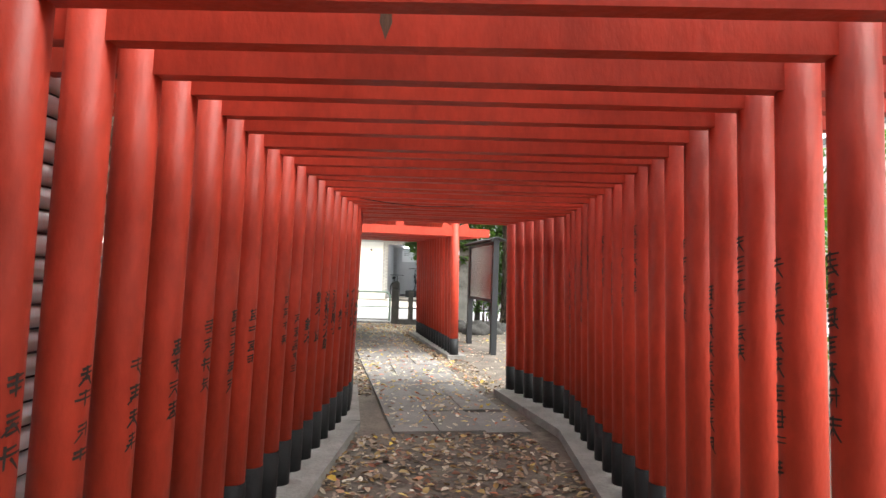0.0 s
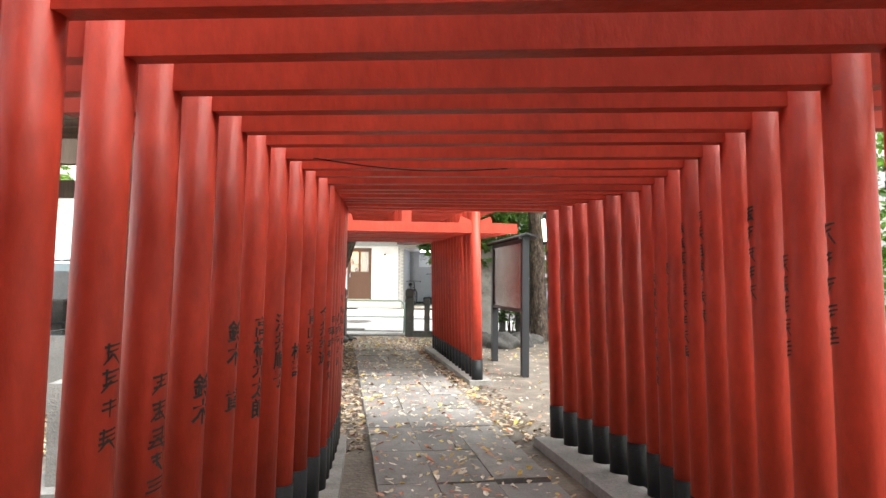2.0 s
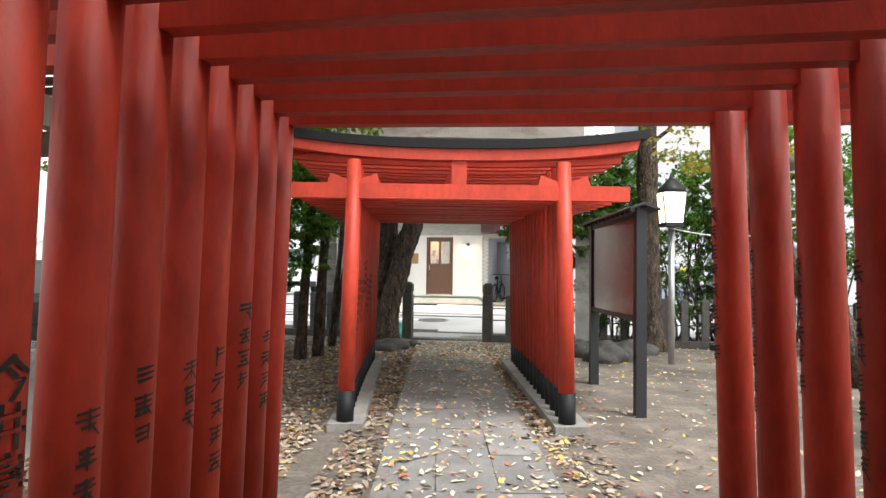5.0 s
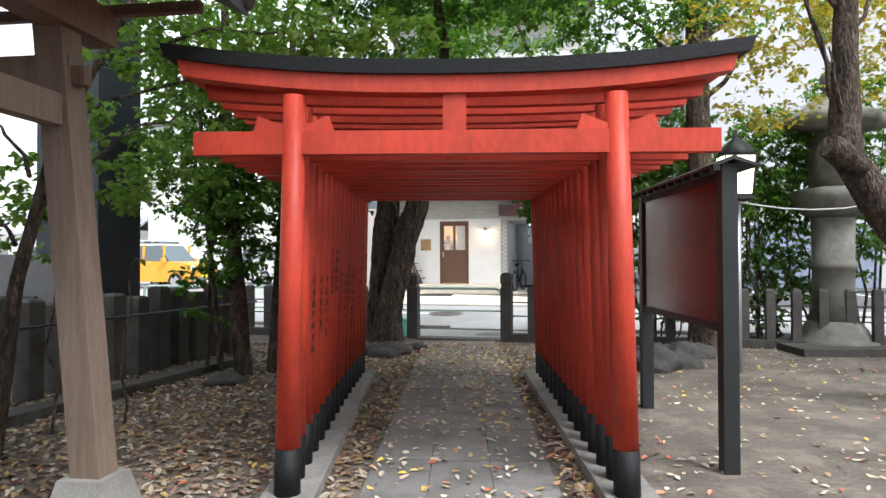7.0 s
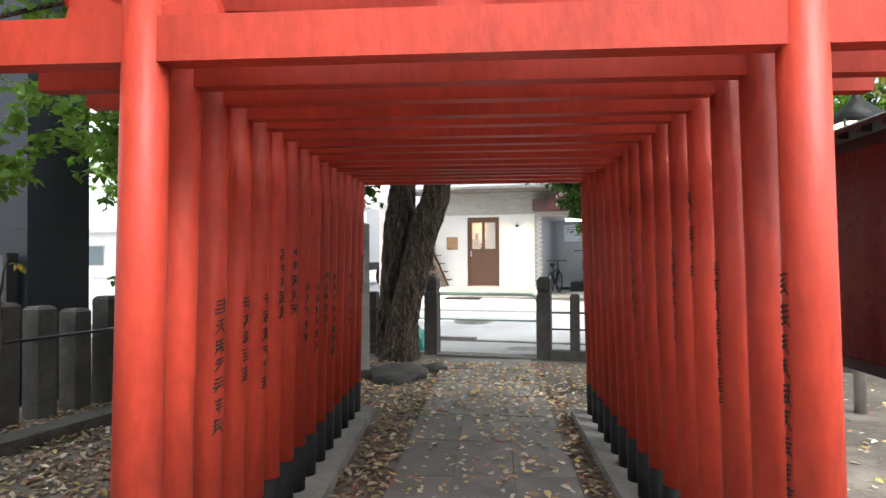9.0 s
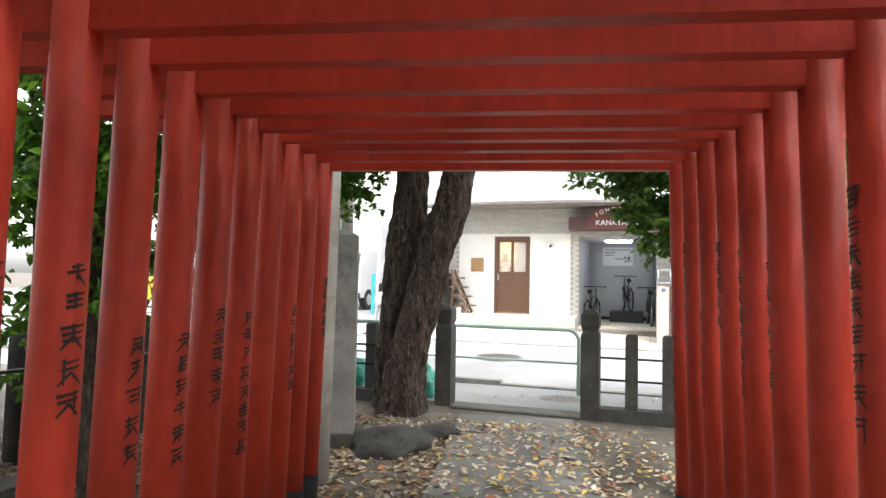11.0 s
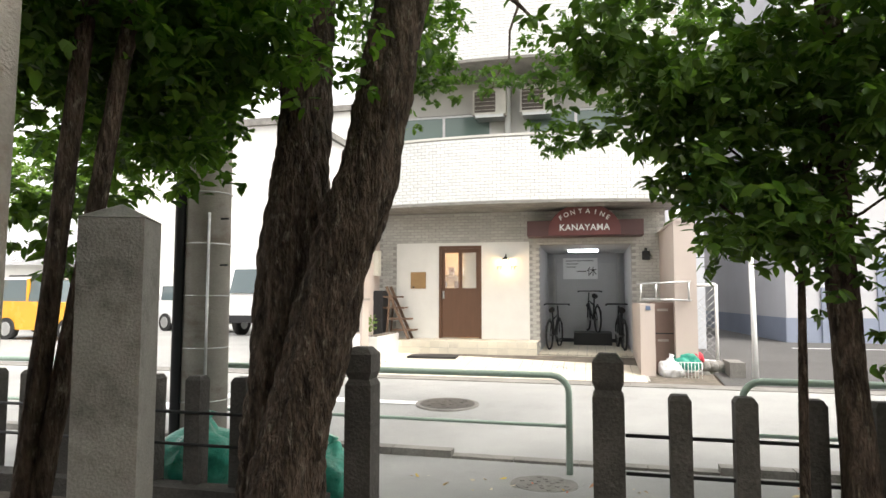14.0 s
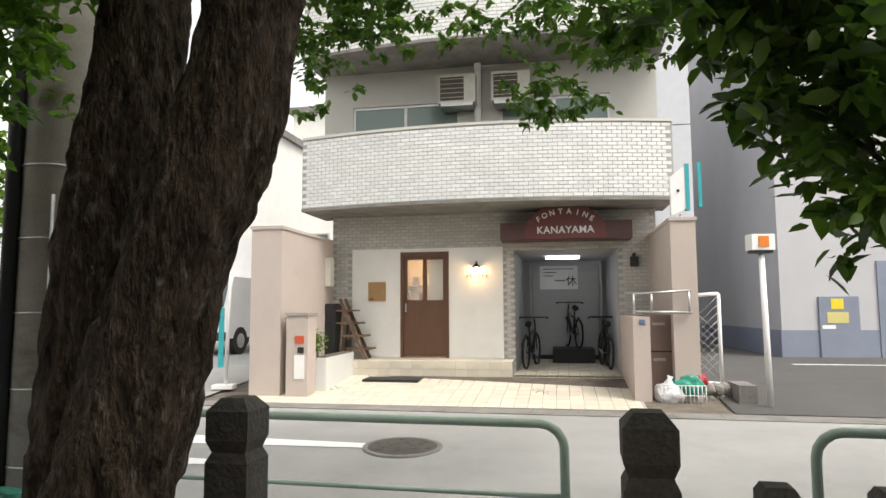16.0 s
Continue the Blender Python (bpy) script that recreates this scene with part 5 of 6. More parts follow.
for f in ((0, 1, 4), (1, 2, 4), (2, 3, 4), (3, 0, 4)):
    bm.faces.new([v[i] for i in f])
part("shaft", bm, GRANITE, gp, bevel=0.006)
boxpart("plinth_stone", gp, DARK_STONE, -0.2, 0.2, -0.2, 0.2, -0.1, 0.12, "", 0.015)

gq = thing("granite_pillar", "square pale granite pillar under the trees", "pillar", "", pose(2.85, 6.6, 0, 0, 0, FT))
boxpart("shaft", gq, GRANITE, -0.13, 0.13, -0.13, 0.13, -0.1, 2.4, "", 0.008)
boxpart("plinth_stone", gq, DARK_STONE, -0.2, 0.2, -0.2, 0.2, -0.1, 0.12, "", 0.015)


def rock(x, y, r, label, seed, flat=0.6):
    ob = thing("rock", label, "rock", "rocks", pose(x, y, 0, 0, 0, seed * 37))
    bm = bmesh.new()
    bmesh.ops.create_icosphere(bm, subdivisions=4, radius=r)
    for v in bm.verts:
        v.co *= 1 + 0.35 * noise.noise(v.co * (1.6 / r) * 0.8 + Vector((seed, 2, 0))) + 0.1 * noise.noise(v.co * (6 / r) + Vector((seed, 0, 0)))
        v.co.z *= flat
    for f in bm.faces:
        f.smooth = True
    part("stone", bm, ROCK, ob)


rock(-0.72, 5.75, 0.33, "dark rough rock at the foot of tree", 1, 0.55)
rock(-0.35, 6.3, 0.18, "dark rough rock at the foot of tree", 2)
rock(2.75, 4.6, 0.32, "rough grey rock under the trees", 3, 0.9)
rock(3.15, 4.9, 0.36, "rough grey rock under the trees", 4, 0.8)
rock(2.5, 5.2, 0.28, "rough grey rock under the trees", 5, 1.0)
rock(3.7, 5.6, 0.25, "rough grey rock under the trees", 6, 0.8)
rock(-2.3, 3.6, 0.25, "rough grey rock by the fence", 7, 0.5)

# ---- notice board, lamp, stone lantern ----
nb = thing("notice_board", "dark maroon notice board on black posts with small roof", "notice board")
for y in (0.62, 2.46):
    boxpart("post", nb, METAL_DARK, 2.03, 2.13, y - 0.05, y + 0.05, -0.1, 2.0 if y < 1 else 1.95, "", 0.006)
boxpart("panel", nb, BOARD, 2.05, 2.10, 0.67, 2.41, 0.92, 1.92, "glossy maroon panel")
for z in (0.90, 1.90):
    boxpart("panel_rail", nb, METAL_DARK, 2.04, 2.115, 0.67, 2.41, z, z + 0.05)
bm = bmesh.new()
prism(bm, [(1.95, 1.965), (2.08, 2.015), (2.24, 1.965), (2.24, 1.985), (2.08, 2.04), (1.95, 1.985)], 'y', 0.5, 2.6)
part("little_roof", bm, METAL_DARK, nb)
for k in range(12):
    boxpart("batten", nb, METAL_DARK, 1.955, 2.0, 0.52 + k * 0.18, 0.55 + k * 0.18, 1.945, 1.98)

lp = thing("street_lamp", "black framed square lantern lamp lit, on pole", "street lamp", "", pose(3.72, 4.35, 0))
bm = bmesh.new()
tube(bm, [(0, 0, -0.1), (0, 0, 2.1)], [0.05, 0.05], 14)
part("pole", bm, STEEL, lp)
bm = bmesh.new()
prism(bm, [(-0.13, 2.16), (0.13, 2.16), (0.18, 2.62), (-0.18, 2.62)], 'y', -0.14, 0.14)
part("glass_body", bm, glow("lamp glass", (1.0, 0.86, 0.6), 1.6), lp, "glowing frosted glass")
for x in (-1, 1):
    for y in (-1, 1):
        bm = bmesh.new()
        tube(bm, [(x * 0.135, y * 0.15, 2.14), (x * 0.185, y * 0.15, 2.64)], [0.012, 0.012], 6)
        part("frame_bar", bm, METAL_DARK, lp)
bm = bmesh.new()
tube(bm, [(0, 0, 2.62), (0, 0, 2.70), (0, 0, 2.84), (0, 0, 2.86), (0, 0, 2.95)], [0.24, 0.22, 0.06, 0.04, 0.01], 4)
part("cap", bm, METAL_DARK, lp)
boxpart("collar", lp, METAL_DARK, -0.15, 0.15, -0.15, 0.15, 2.1, 2.16)

LANTERN_STONE = mat("mossy lantern stone", (0.17, 0.16, 0.14), 0.85, 0.35, 3, 0.4, 60, stain=((0.07, 0.075, 0.06), 2.4, 0.5, 0.7))
sl = thing("stone_lantern", "large weathered stone lantern on stepped base", "stone lantern", "", pose(6.1, 6.5, 0))
prof = (("base", [(0, 0.62), (0.12, 0.62), (0.14, 0.5), (0.28, 0.46), (0.42, 0.36)]), ("shaft", [(0.42, 0.34), (0.9, 0.29), (1.2, 0.29), (1.22, 0.33), (1.3, 0.33), (1.32, 0.29), (2.0, 0.30)]), ("platform", [(2.0, 0.32), (2.1, 0.5), (2.3, 0.58), (2.42, 0.58), (2.46, 0.4)]), ("light_chamber", [(2.46, 0.33), (3.3, 0.36)]), ("stone_roof", [(3.3, 0.5), (3.36, 0.76), (3.5, 0.84), (3.62, 0.55), (3.85, 0.22)]), ("finial", [(3.95, 0.1), (4.05, 0.17), (4.2, 0.15), (4.35, 0.02)]))
for name, pr in prof:
    bm = bmesh.new()
    tube(bm, [(0, 0, z) for z, r in pr], [r for z, r in pr], 24 if name in ("shaft", "finial", "base") else 6)
    part(name, bm, LANTERN_STONE, sl)
boxpart("step_stone", sl, DARK_STONE, -0.95, 0.95, -0.95, 0.95, -0.1, 0.1, "", 0.02)
cable = thing("cable", "thin pale cable strung between lamp and tree", "cable")
bm = bmesh.new()
tube(bm, [(3.6 + 1.9 * k / 8, 4.35 - 1.6 * k / 8, 2.1 - 0.25 * math.sin(math.pi * k / 8) + 0.15 * k / 8) for k in range(9)], [0.008] * 9, 6)
part("wire", bm, WHITE_PAINT, cable)

# ---- ablution pavilion on the other side ----
PAVILION = pose(-1.67, -0.12, 0, 0, 0, -6) @ Matrix.Diagonal((1, 0.94, 1.06, 1)) @ pose(1.29, 0.80, 0)
pav = thing("ablution_pavilion", "open timber pavilion with tiled roof and stone feet", "pavilion", "", PAVILION)
for x, y, dx in ((-1.29, -0.80, -0.27), (-3.99, -0.80, 0.27), (-1.29, -3.35, -0.27), (-3.99, -3.35, 0.27)):
    bm = bmesh.new()
    for z0, z1 in ((0.18, 2.72),):
        v = [bm.verts.new((x + a * 0.085 + dx * (z - 0.2) / 2.6, y + b * 0.085, z)) for z in (z0, z1) for a, b in ((-1, -1), (1, -1), (1, 1), (-1, 1))]
        for f in ((3, 2, 1, 0), (0, 1, 5, 4), (1, 2, 6, 5), (2, 3, 7, 6), (3, 0, 4, 7), (4, 5, 6, 7)):
            bm.faces.new([v[i] for i in f])
    part("corner_post", bm, PALE_WOOD, pav, bevel=0.008)
    bm = bmesh.new()
    v = [bm.verts.new((x + a * k, y + b * k, z)) for z, k in ((-0.05, 0.2), (0.2, 0.13)) for a, b in ((-1, -1), (1, -1), (1, 1), (-1, 1))]
    for f in ((0, 1, 5, 4), (1, 2, 6, 5), (2, 3, 7, 6), (3, 0, 4, 7), (4, 5, 6, 7)):
        bm.faces.new([v[i] for i in f])
    part("stone_foot", bm, GRANITE, pav)
for y in (-0.80, -3.35):
    boxpart("cross_beam", pav, PALE_WOOD, -3.95, -1.42, y - 0.05, y + 0.05, 2.18, 2.38, "", 0.008)
    boxpart("beam_end", pav, WOOD, -1.48, -1.34, y - 0.035, y + 0.035, 2.22, 2.32, "", 0.004)
for x in (-1.48, -3.8):
    boxpart("side_beam", pav, PALE_WOOD, x - 0.05, x + 0.05, -3.45, -0.70, 2.0, 2.16, "", 0.008)
    boxpart("wall_plate", pav, WOOD, x - 0.09, x + 0.09, -3.95, -0.45, 2.52, 2.72, "", 0.008)
for k in range(13):
    boxpart("rafter", pav, WOOD, -4.55, -0.85, -4.2 + k * 0.31, -4.14 + k * 0.31, 2.70, 2.76)
for sgn in (1, -1):
    bm = bmesh.new()
    prism(bm, [(-2.7, 3.72), (-2.7 + sgn * 2.12, 2.68), (-2.7 + sgn * 2.12, 2.74), (-2.7, 3.82)], 'y', -4.3, -0.38)
    slope = part("roof_slope", bm, METAL_DARK, pav)
    for k in range(14):
        y = -4.25 + k * 0.295
        bm = bmesh.new()
        tube(bm, [(-2.7 + sgn * 0.05, y, 3.82), (-2.7 + sgn * 2.15, y, 2.75)], [0.05, 0.05], 8)
        part("roof_tile", bm, METAL_DARK, slope)
bs = thing("stone_basin", "rough grey stone water basin under the pavilion", "basin", "", PAVILION)
bm = bmesh.new()
box(bm, -3.2, -2.2, -2.3, -1.3, -0.05, 0.72)
part("trough", bm, GRANITE, bs, bevel=0.03)
boxpart("water", bs, WINDOW, -3.1, -2.3, -2.2, -1.4, 0.7, 0.726)
for k, (x, y) in enumerate(((-1.95, -4.2), (-2.2, -5.4), (-2.35, -6.6))):
    ped = thing("stone_pedestal", "small grey stone pedestal beside the gates", "pedestal", "pedestals", pose(x, y, 0, 0, 0, 10 * k))
    boxpart("block", ped, GRANITE, -0.16, 0.16, -0.16, 0.16, 0, 0.75, "", 0.015)
    boxpart("foot_stone", ped, GRANITE, -0.3, 0.3, -0.3, 0.3, -0.05, 0.18, "", 0.02)
shed = thing("metal_shed", "grey corrugated metal shed beside the gates", "shed", "", pose(-1.66, -7.7, 0, 0, 0, -12.5))
boxpart("frame", shed, METAL_DARK, -3.0, -0.05, -4.5, 0.0, 0, 2.7)
for k in range(34):
    bm = bmesh.new()
    tube(bm, [(-0.03, -4.5, 0.1 + k * 0.075), (-0.03, 0.0, 0.1 + k * 0.075)], [0.034, 0.034], 8)
    part("corrugation", bm, SHUTTER, shed)

wire = thing("hanging_wire", "thin black wire sagging under the tie beams", "wire")
bm = bmesh.new()
tube(bm, [(-0.62 + 0.11 * k, -5.5 + 0.01 * k, 1.87 - 0.03 * math.sin(math.pi * k / 8)) for k in range(9)], [0.003] * 9, 6)
part("strand", bm, BLACK_PAINT, wire)
dl = thing("dry_leaf", "brown dry leaf hanging under a tie beam", "leaf")
bm = bmesh.new()
prism(bm, [(-0.746, 1.90), (-0.730, 1.945), (-0.734, 1.985), (-0.746, 2.01), (-0.758, 1.985), (-0.762, 1.945)], 'y', -8.668, -8.665)
part("blade", bm, WOOD, dl)

# ---- trees ----
LEAF = ((0, 0, 0), (0.28, 0.32, 0.05), (0.30, -0.32, 0.05), (0.68, 0.26, 0.02), (0.70, -0.26, 0.02), (1.0, 0, -0.12), (0.4, 0, -0.03))
LEAF_FACES = ((0, 2, 6), (0, 6, 1), (6, 2, 4), (6, 4, 5), (6, 5, 3), (6, 3, 1))


def foliage(name, clumps, size, material, parent, seed, droop=0.35, width=0.8):
    """A crown: clumps of (centre, spread, leaves), each leaf a small folded blade."""
    r = np.random.RandomState(seed)
    pos = []
    for c, s, n in clumps:
        # leaves sit on twigs: a few random strands in every clump
        twigs = max(1, n // 14)
        for _ in range(twigs):
            a = r.normal(0, 0.5, 3)
            d = r.normal(0, 0.28, 3) - np.array((0, 0, 0.12))
            t = r.uniform(-1, 1, n // twigs)[:, None]
            pos.append(np.array(c) + (a + d * t + r.normal(0, 0.09, (n // twigs, 3))) * np.array(s))
    pos = np.concatenate(pos)
    n = len(pos)
    yaw = r.uniform(0, 2 * math.pi, n)
    pitch = r.normal(-droop, 0.45, n)
    roll = r.normal(0, 0.6, n)
    sc = size * r.uniform(0.6, 1.25, n)
    f = np.stack((np.cos(yaw) * np.cos(pitch), np.sin(yaw) * np.cos(pitch), np.sin(pitch)), 1)
    side = np.stack((-np.sin(yaw), np.cos(yaw), np.zeros(n)), 1)
    up = np.cross(f, side)
    s2 = side * np.cos(roll)[:, None] + up * np.sin(roll)[:, None]
    u2 = np.cross(f, s2)
    shape = np.array(LEAF) * np.array((1, width, 1))
    verts = pos[:, None, :] + sc[:, None, None] * (shape[None, :, 0:1] * f[:, None] + shape[None, :, 1:2] * s2[:, None] + shape[None, :, 2:3] * u2[:, None])
    faces = (np.array(LEAF_FACES)[None] + (np.arange(n) * len(LEAF))[:, None, None]).reshape(-1, 3)
    me = bpy.data.meshes.new(name)
    me.vertices.add(n * len(LEAF))
    me.vertices.foreach_set("co", verts.reshape(-1))
    me.loops.add(len(faces) * 3)
    me.loops.foreach_set("vertex_index", faces.reshape(-1))
    me.polygons.add(len(faces))
    me.polygons.foreach_set("loop_start", np.arange(len(faces)) * 3)
    me.polygons.foreach_set("loop_total", np.full(len(faces), 3))
    me.update()
    me.validate()
    me.materials.append(material)
    ob = new(name, me)
    if parent is not None:
        ob.parent = parent
    return ob


def spread(seed, centre, radii, count, leaves, clump=0.3, hollow=0.35):
    """Clumps scattered through an egg-shaped crown, thinner in its middle."""
    r = random.Random(seed)
    out = []
    while len(out) < count:
        p = Vector((r.uniform(-1, 1), r.uniform(-1, 1), r.uniform(-1, 1)))
        if hollow < p.length < 1:
            k = r.uniform(0.7, 1.4)
            out.append(((centre[0] + p.x * radii[0], centre[1] + p.y * radii[1], centre[2] + p.z * radii[2]), (clump * k, clump * k, clump * 0.55 * k), leaves))
    return out


def limb(bm, a, b, r0, r1, rnd, sag=0.0, sides=9, steps=5):
    a, b = Vector(a), Vector(b)
    pts = []
    for i in range(steps + 1):
        f = i / steps
        p = a.lerp(b, f)
        w = (b - a).length * 0.05 * math.sin(math.pi * f)
        pts.append(p + Vector((rnd.uniform(-w, w), rnd.uniform(-w, w), sag * math.sin(math.pi * f) + rnd.uniform(-w, w))))
    tube(bm, pts, [r0 + (r1 - r0) * i / steps for i in range(steps + 1)], sides, 0.06, rnd)


def trunk_bm(points, radii, seed, rough=0.05, sides=28):
    """A trunk with ridged bark: a dense tube pushed in and out."""
    r = random.Random(seed)
    pts, rad = [], []
    pv = [Vector(p) for p in points]
    for i in range(len(pv) - 1):
        for k in range(22):
            f = k / 22
            pts.append(pv[i].lerp(pv[i + 1], f))
            rad.append(radii[i] + (radii[i + 1] - radii[i]) * f)
    pts.append(pv[-1])
    rad.append(radii[-1])
    for _ in range(4):
        pts = [pts[0]] + [(a + b * 2 + c) / 4 for a, b, c in zip(pts, pts[1:], pts[2:])] + [pts[-1]]
    bm = bmesh.new()
    tube(bm, pts, rad, sides)
    for v in bm.verts:
        i = min(range(len(pts)), key=lambda k: (pts[k] - v.co).length_squared)
        d = (v.co - pts[i])
        n = noise.noise(Vector((v.co.x * 9, v.co.y * 9, v.co.z * 1.6)) + Vector((seed, 0, 0))) + 0.9 * noise.noise(Vector((v.co.x * 30, v.co.y * 30, v.co.z * 7)))
        big = noise.noise(v.co * 2.2 + Vector((0, seed, 0)))
        v.co += d.normalized() * rad[i] * (rough * n * 1.4 + 0.12 * big)
    return bm


def tree(label, name="tree", group=""):
    return thing(name, label, "tree", group)


rg = random.Random(21)
# forked tree by the way out
t1 = tree("old forked evergreen tree with rough dark bark")
part("trunk", trunk_bm([(-1.08, 7.6, -0.15), (-1.08, 7.6, 0.5), (-1.02, 7.6, 1.2), (-0.97, 7.6, 1.65), (-0.91, 7.6, 2.1), (-0.89, 7.6, 2.45), (-0.88, 7.65, 2.9), (-0.80, 7.7, 4.4)], [0.24, 0.19, 0.175, 0.19, 0.215, 0.175, 0.165, 0.14], 3, 0.14, 64), BARK, t1)
part("leaning_trunk", trunk_bm([(-0.92, 7.25, -0.15), (-0.86, 7.25, 0.45), (-0.77, 7.28, 0.85), (-0.54, 7.3, 1.8), (-0.40, 7.3, 2.25), (-0.33, 7.3, 2.6), (-0.16, 7.35, 3.6), (0.05, 7.5, 4.5)], [0.31, 0.215, 0.195, 0.195, 0.185, 0.17, 0.16, 0.12], 4, 0.13, 64), BARK, t1)
for a, b, r0, r1 in (((-0.98, 7.4, 3.4), (-2.4, 6.6, 3.1), 0.06, 0.02), ((-0.98, 7.4, 3.0), (-1.9, 7.2, 2.6), 0.04, 0.012), ((-0.95, 7.4, 3.6), (-1.5, 8.4, 3.9), 0.05, 0.015), ((-0.1, 7.4, 3.7), (0.8, 8.6, 3.9), 0.05, 0.012), ((-0.05, 7.45, 3.9), (0.5, 6.4, 4.3), 0.05, 0.012), ((-2.4, 6.6, 3.1), (-3.2, 6.9, 2.7), 0.02, 0.006)):
    bm = bmesh.new()
    limb(bm, a, b, r0, r1, rg, 0.1)
    part("limb", bm, BARK, t1)
cl = spread(31, (-1.95, 7.0, 3.25), (1.05, 0.9, 0.75), 70, 70, 0.28) + spread(32, (-0.9, 7.5, 4.2), (1.6, 1.4, 0.9), 80, 60, 0.32) + spread(33, (-0.75, 6.6, 2.95), (0.5, 0.35, 0.22), 12, 50, 0.22, 0) + spread(34, (-1.75, 6.6, 2.8), (0.95, 0.7, 0.45), 75, 66, 0.24, 0) + spread(37, (-1.9, 7.6, 3.0), (0.6, 0.6, 0.7), 60, 66, 0.24, 0) + spread(38, (-2.5, 8.3, 3.2), (0.8, 0.6, 0.9), 60, 60, 0.28, 0) + spread(36, (-1.4, 6.9, 2.75), (0.35, 0.4, 0.6), 34, 60, 0.2, 0) + spread(35, (-1.6, 5.9, 3.3), (1.2, 0.8, 0.5), 60, 60, 0.28, 0)
part_crown = foliage("crown", cl, 0.085, LEAF_DARK, t1, 5)
# lighter branch hanging over the road
for p, q, r0, r1 in (((0.9, 10.6, 6.0), (0.75, 10.4, 4.2), 0.03, 0.01), ((0.75, 10.4, 4.2), (0.4, 10.2, 3.6), 0.01, 0.004), ((-1.4, 10.2, 5.6), (-0.4, 10.3, 4.9), 0.03, 0.008)):
    bm = bmesh.new()
    limb(bm, p, q, r0, r1, rg)
    part("overhanging_branch", bm, BARK, t1)
foliage("light_crown", spread(41, (-0.5, 10.3, 4.9), (0.75, 0.6, 0.9), 55, 55, 0.26) + spread(42, (1.9, 10.2, 4.3), (1.1, 0.6, 0.55), 45, 50, 0.26) + spread(43, (0.75, 10.3, 3.85), (0.35, 0.3, 0.35), 8, 30, 0.2, 0) + spread(44, (1.4, 10.2, 3.22), (0.35, 0.3, 0.26), 14, 36, 0.18, 0) + spread(47, (-0.55, 10.2, 3.75), (0.3, 0.3, 0.6), 22, 36, 0.2, 0) + spread(48, (-0.1, 10.2, 4.05), (0.35, 0.3, 0.35), 14, 36, 0.2, 0) + spread(45, (0.35, 10.2, 3.85), (0.3, 0.3, 0.2), 6, 24, 0.2, 0) + spread(46, (1.95, 10.2, 3.85), (0.6, 0.4, 0.3), 22, 40, 0.22, 0), 0.085, LEAF_MID, t1, 6)
# two slender leaning stems beside the granite pillar
t13 = tree("two slender leaning dark trunks beside granite pillar")
for k, (name, pts) in enumerate((("trunk", ((-1.80, 6.1, -0.1), (-1.74, 6.1, 0.6), (-1.64, 6.1, 1.67), (-1.56, 6.1, 2.65), (-1.50, 6.3, 4.3))), ("leaning_trunk", ((-1.76, 6.12, -0.1), (-1.68, 6.12, 0.6), (-1.48, 6.12, 1.84), (-1.37, 6.12, 2.65), (-1.15, 6.4, 4.3))))):
    part(name, trunk_bm(pts, [0.06, 0.05, 0.045, 0.042, 0.03], 21 + k, 0.07, 16), BARK, t13)
foliage("crown", spread(81, (-2.25, 6.9, 1.95), (0.3, 0.3, 0.35), 16, 36, 0.2, 0) + spread(82, (-1.9, 5.9, 3.0), (0.6, 0.5, 0.4), 30, 55, 0.24, 0), 0.085, LEAF_MID, t13, 21)
# slim tree and stouter tree by the street fence
t3 = tree("slim evergreen tree with glossy dark leaves by the fence")
part("trunk", trunk_bm([(2.12, 6.95, -0.1), (2.16, 7.0, 0.8), (2.18, 7.0, 1.65), (2.25, 7.0, 2.6)], [0.035, 0.026, 0.022, 0.012], 5, 0.05, 12), BARK, t3)
for a, b in (((2.18, 7.0, 1.6), (1.5, 6.9, 2.2)), ((2.18, 7.0, 1.7), (2.7, 6.8, 2.2)), ((2.2, 7.0, 1.9), (1.7, 7.2, 2.6)), ((2.22, 7.0, 2.2), (2.6, 7.1, 2.9)), ((2.2, 7.0, 1.8), (2.2, 6.5, 2.2))):
    bm = bmesh.new()
    limb(bm, a, b, 0.014, 0.005, rg)
    part("limb", bm, BARK, t3)
foliage("crown", spread(51, (2.3, 7.0, 2.45), (0.85, 0.75, 0.70), 84, 58, 0.24, 0.35) + spread(59, (1.65, 6.9, 2.45), (0.55, 0.45, 0.5), 44, 56, 0.22, 0) + spread(49, (2.0, 6.8, 1.85), (0.4, 0.35, 0.2), 22, 46, 0.2, 0) + spread(57, (1.2, 7.0, 2.78), (0.5, 0.35, 0.2), 18, 48, 0.2, 0) + spread(52, (2.55, 6.9, 1.55), (0.3, 0.3, 0.35), 9, 14, 0.2, 0), 0.09, LEAF_MID, t3, 7)
t4 = tree("stouter evergreen tree behind the street fence")
part("trunk", trunk_bm([(2.42, 6.85, -0.1), (2.38, 6.9, 0.9), (2.36, 6.95, 2.0), (2.4, 7.0, 4.5)], [0.11, 0.085, 0.08, 0.06], 6, 0.06, 20), BARK, t4)
foliage("crown", spread(53, (2.9, 7.2, 3.3), (1.7, 1.3, 0.85), 66, 56, 0.3) + spread(54, (3.2, 6.5, 2.4), (0.75, 0.6, 0.7), 55, 56, 0.26, 0) + spread(56, (2.2, 6.7, 3.25), (1.6, 0.9, 0.55), 48, 56, 0.28, 0) + spread(58, (3.2, 6.2, 3.3), (1.0, 0.8, 0.6), 26, 56, 0.28, 0), 0.095, LEAF_MID, t4, 8)
t4b = tree("dark evergreen shrub by the stone fence")
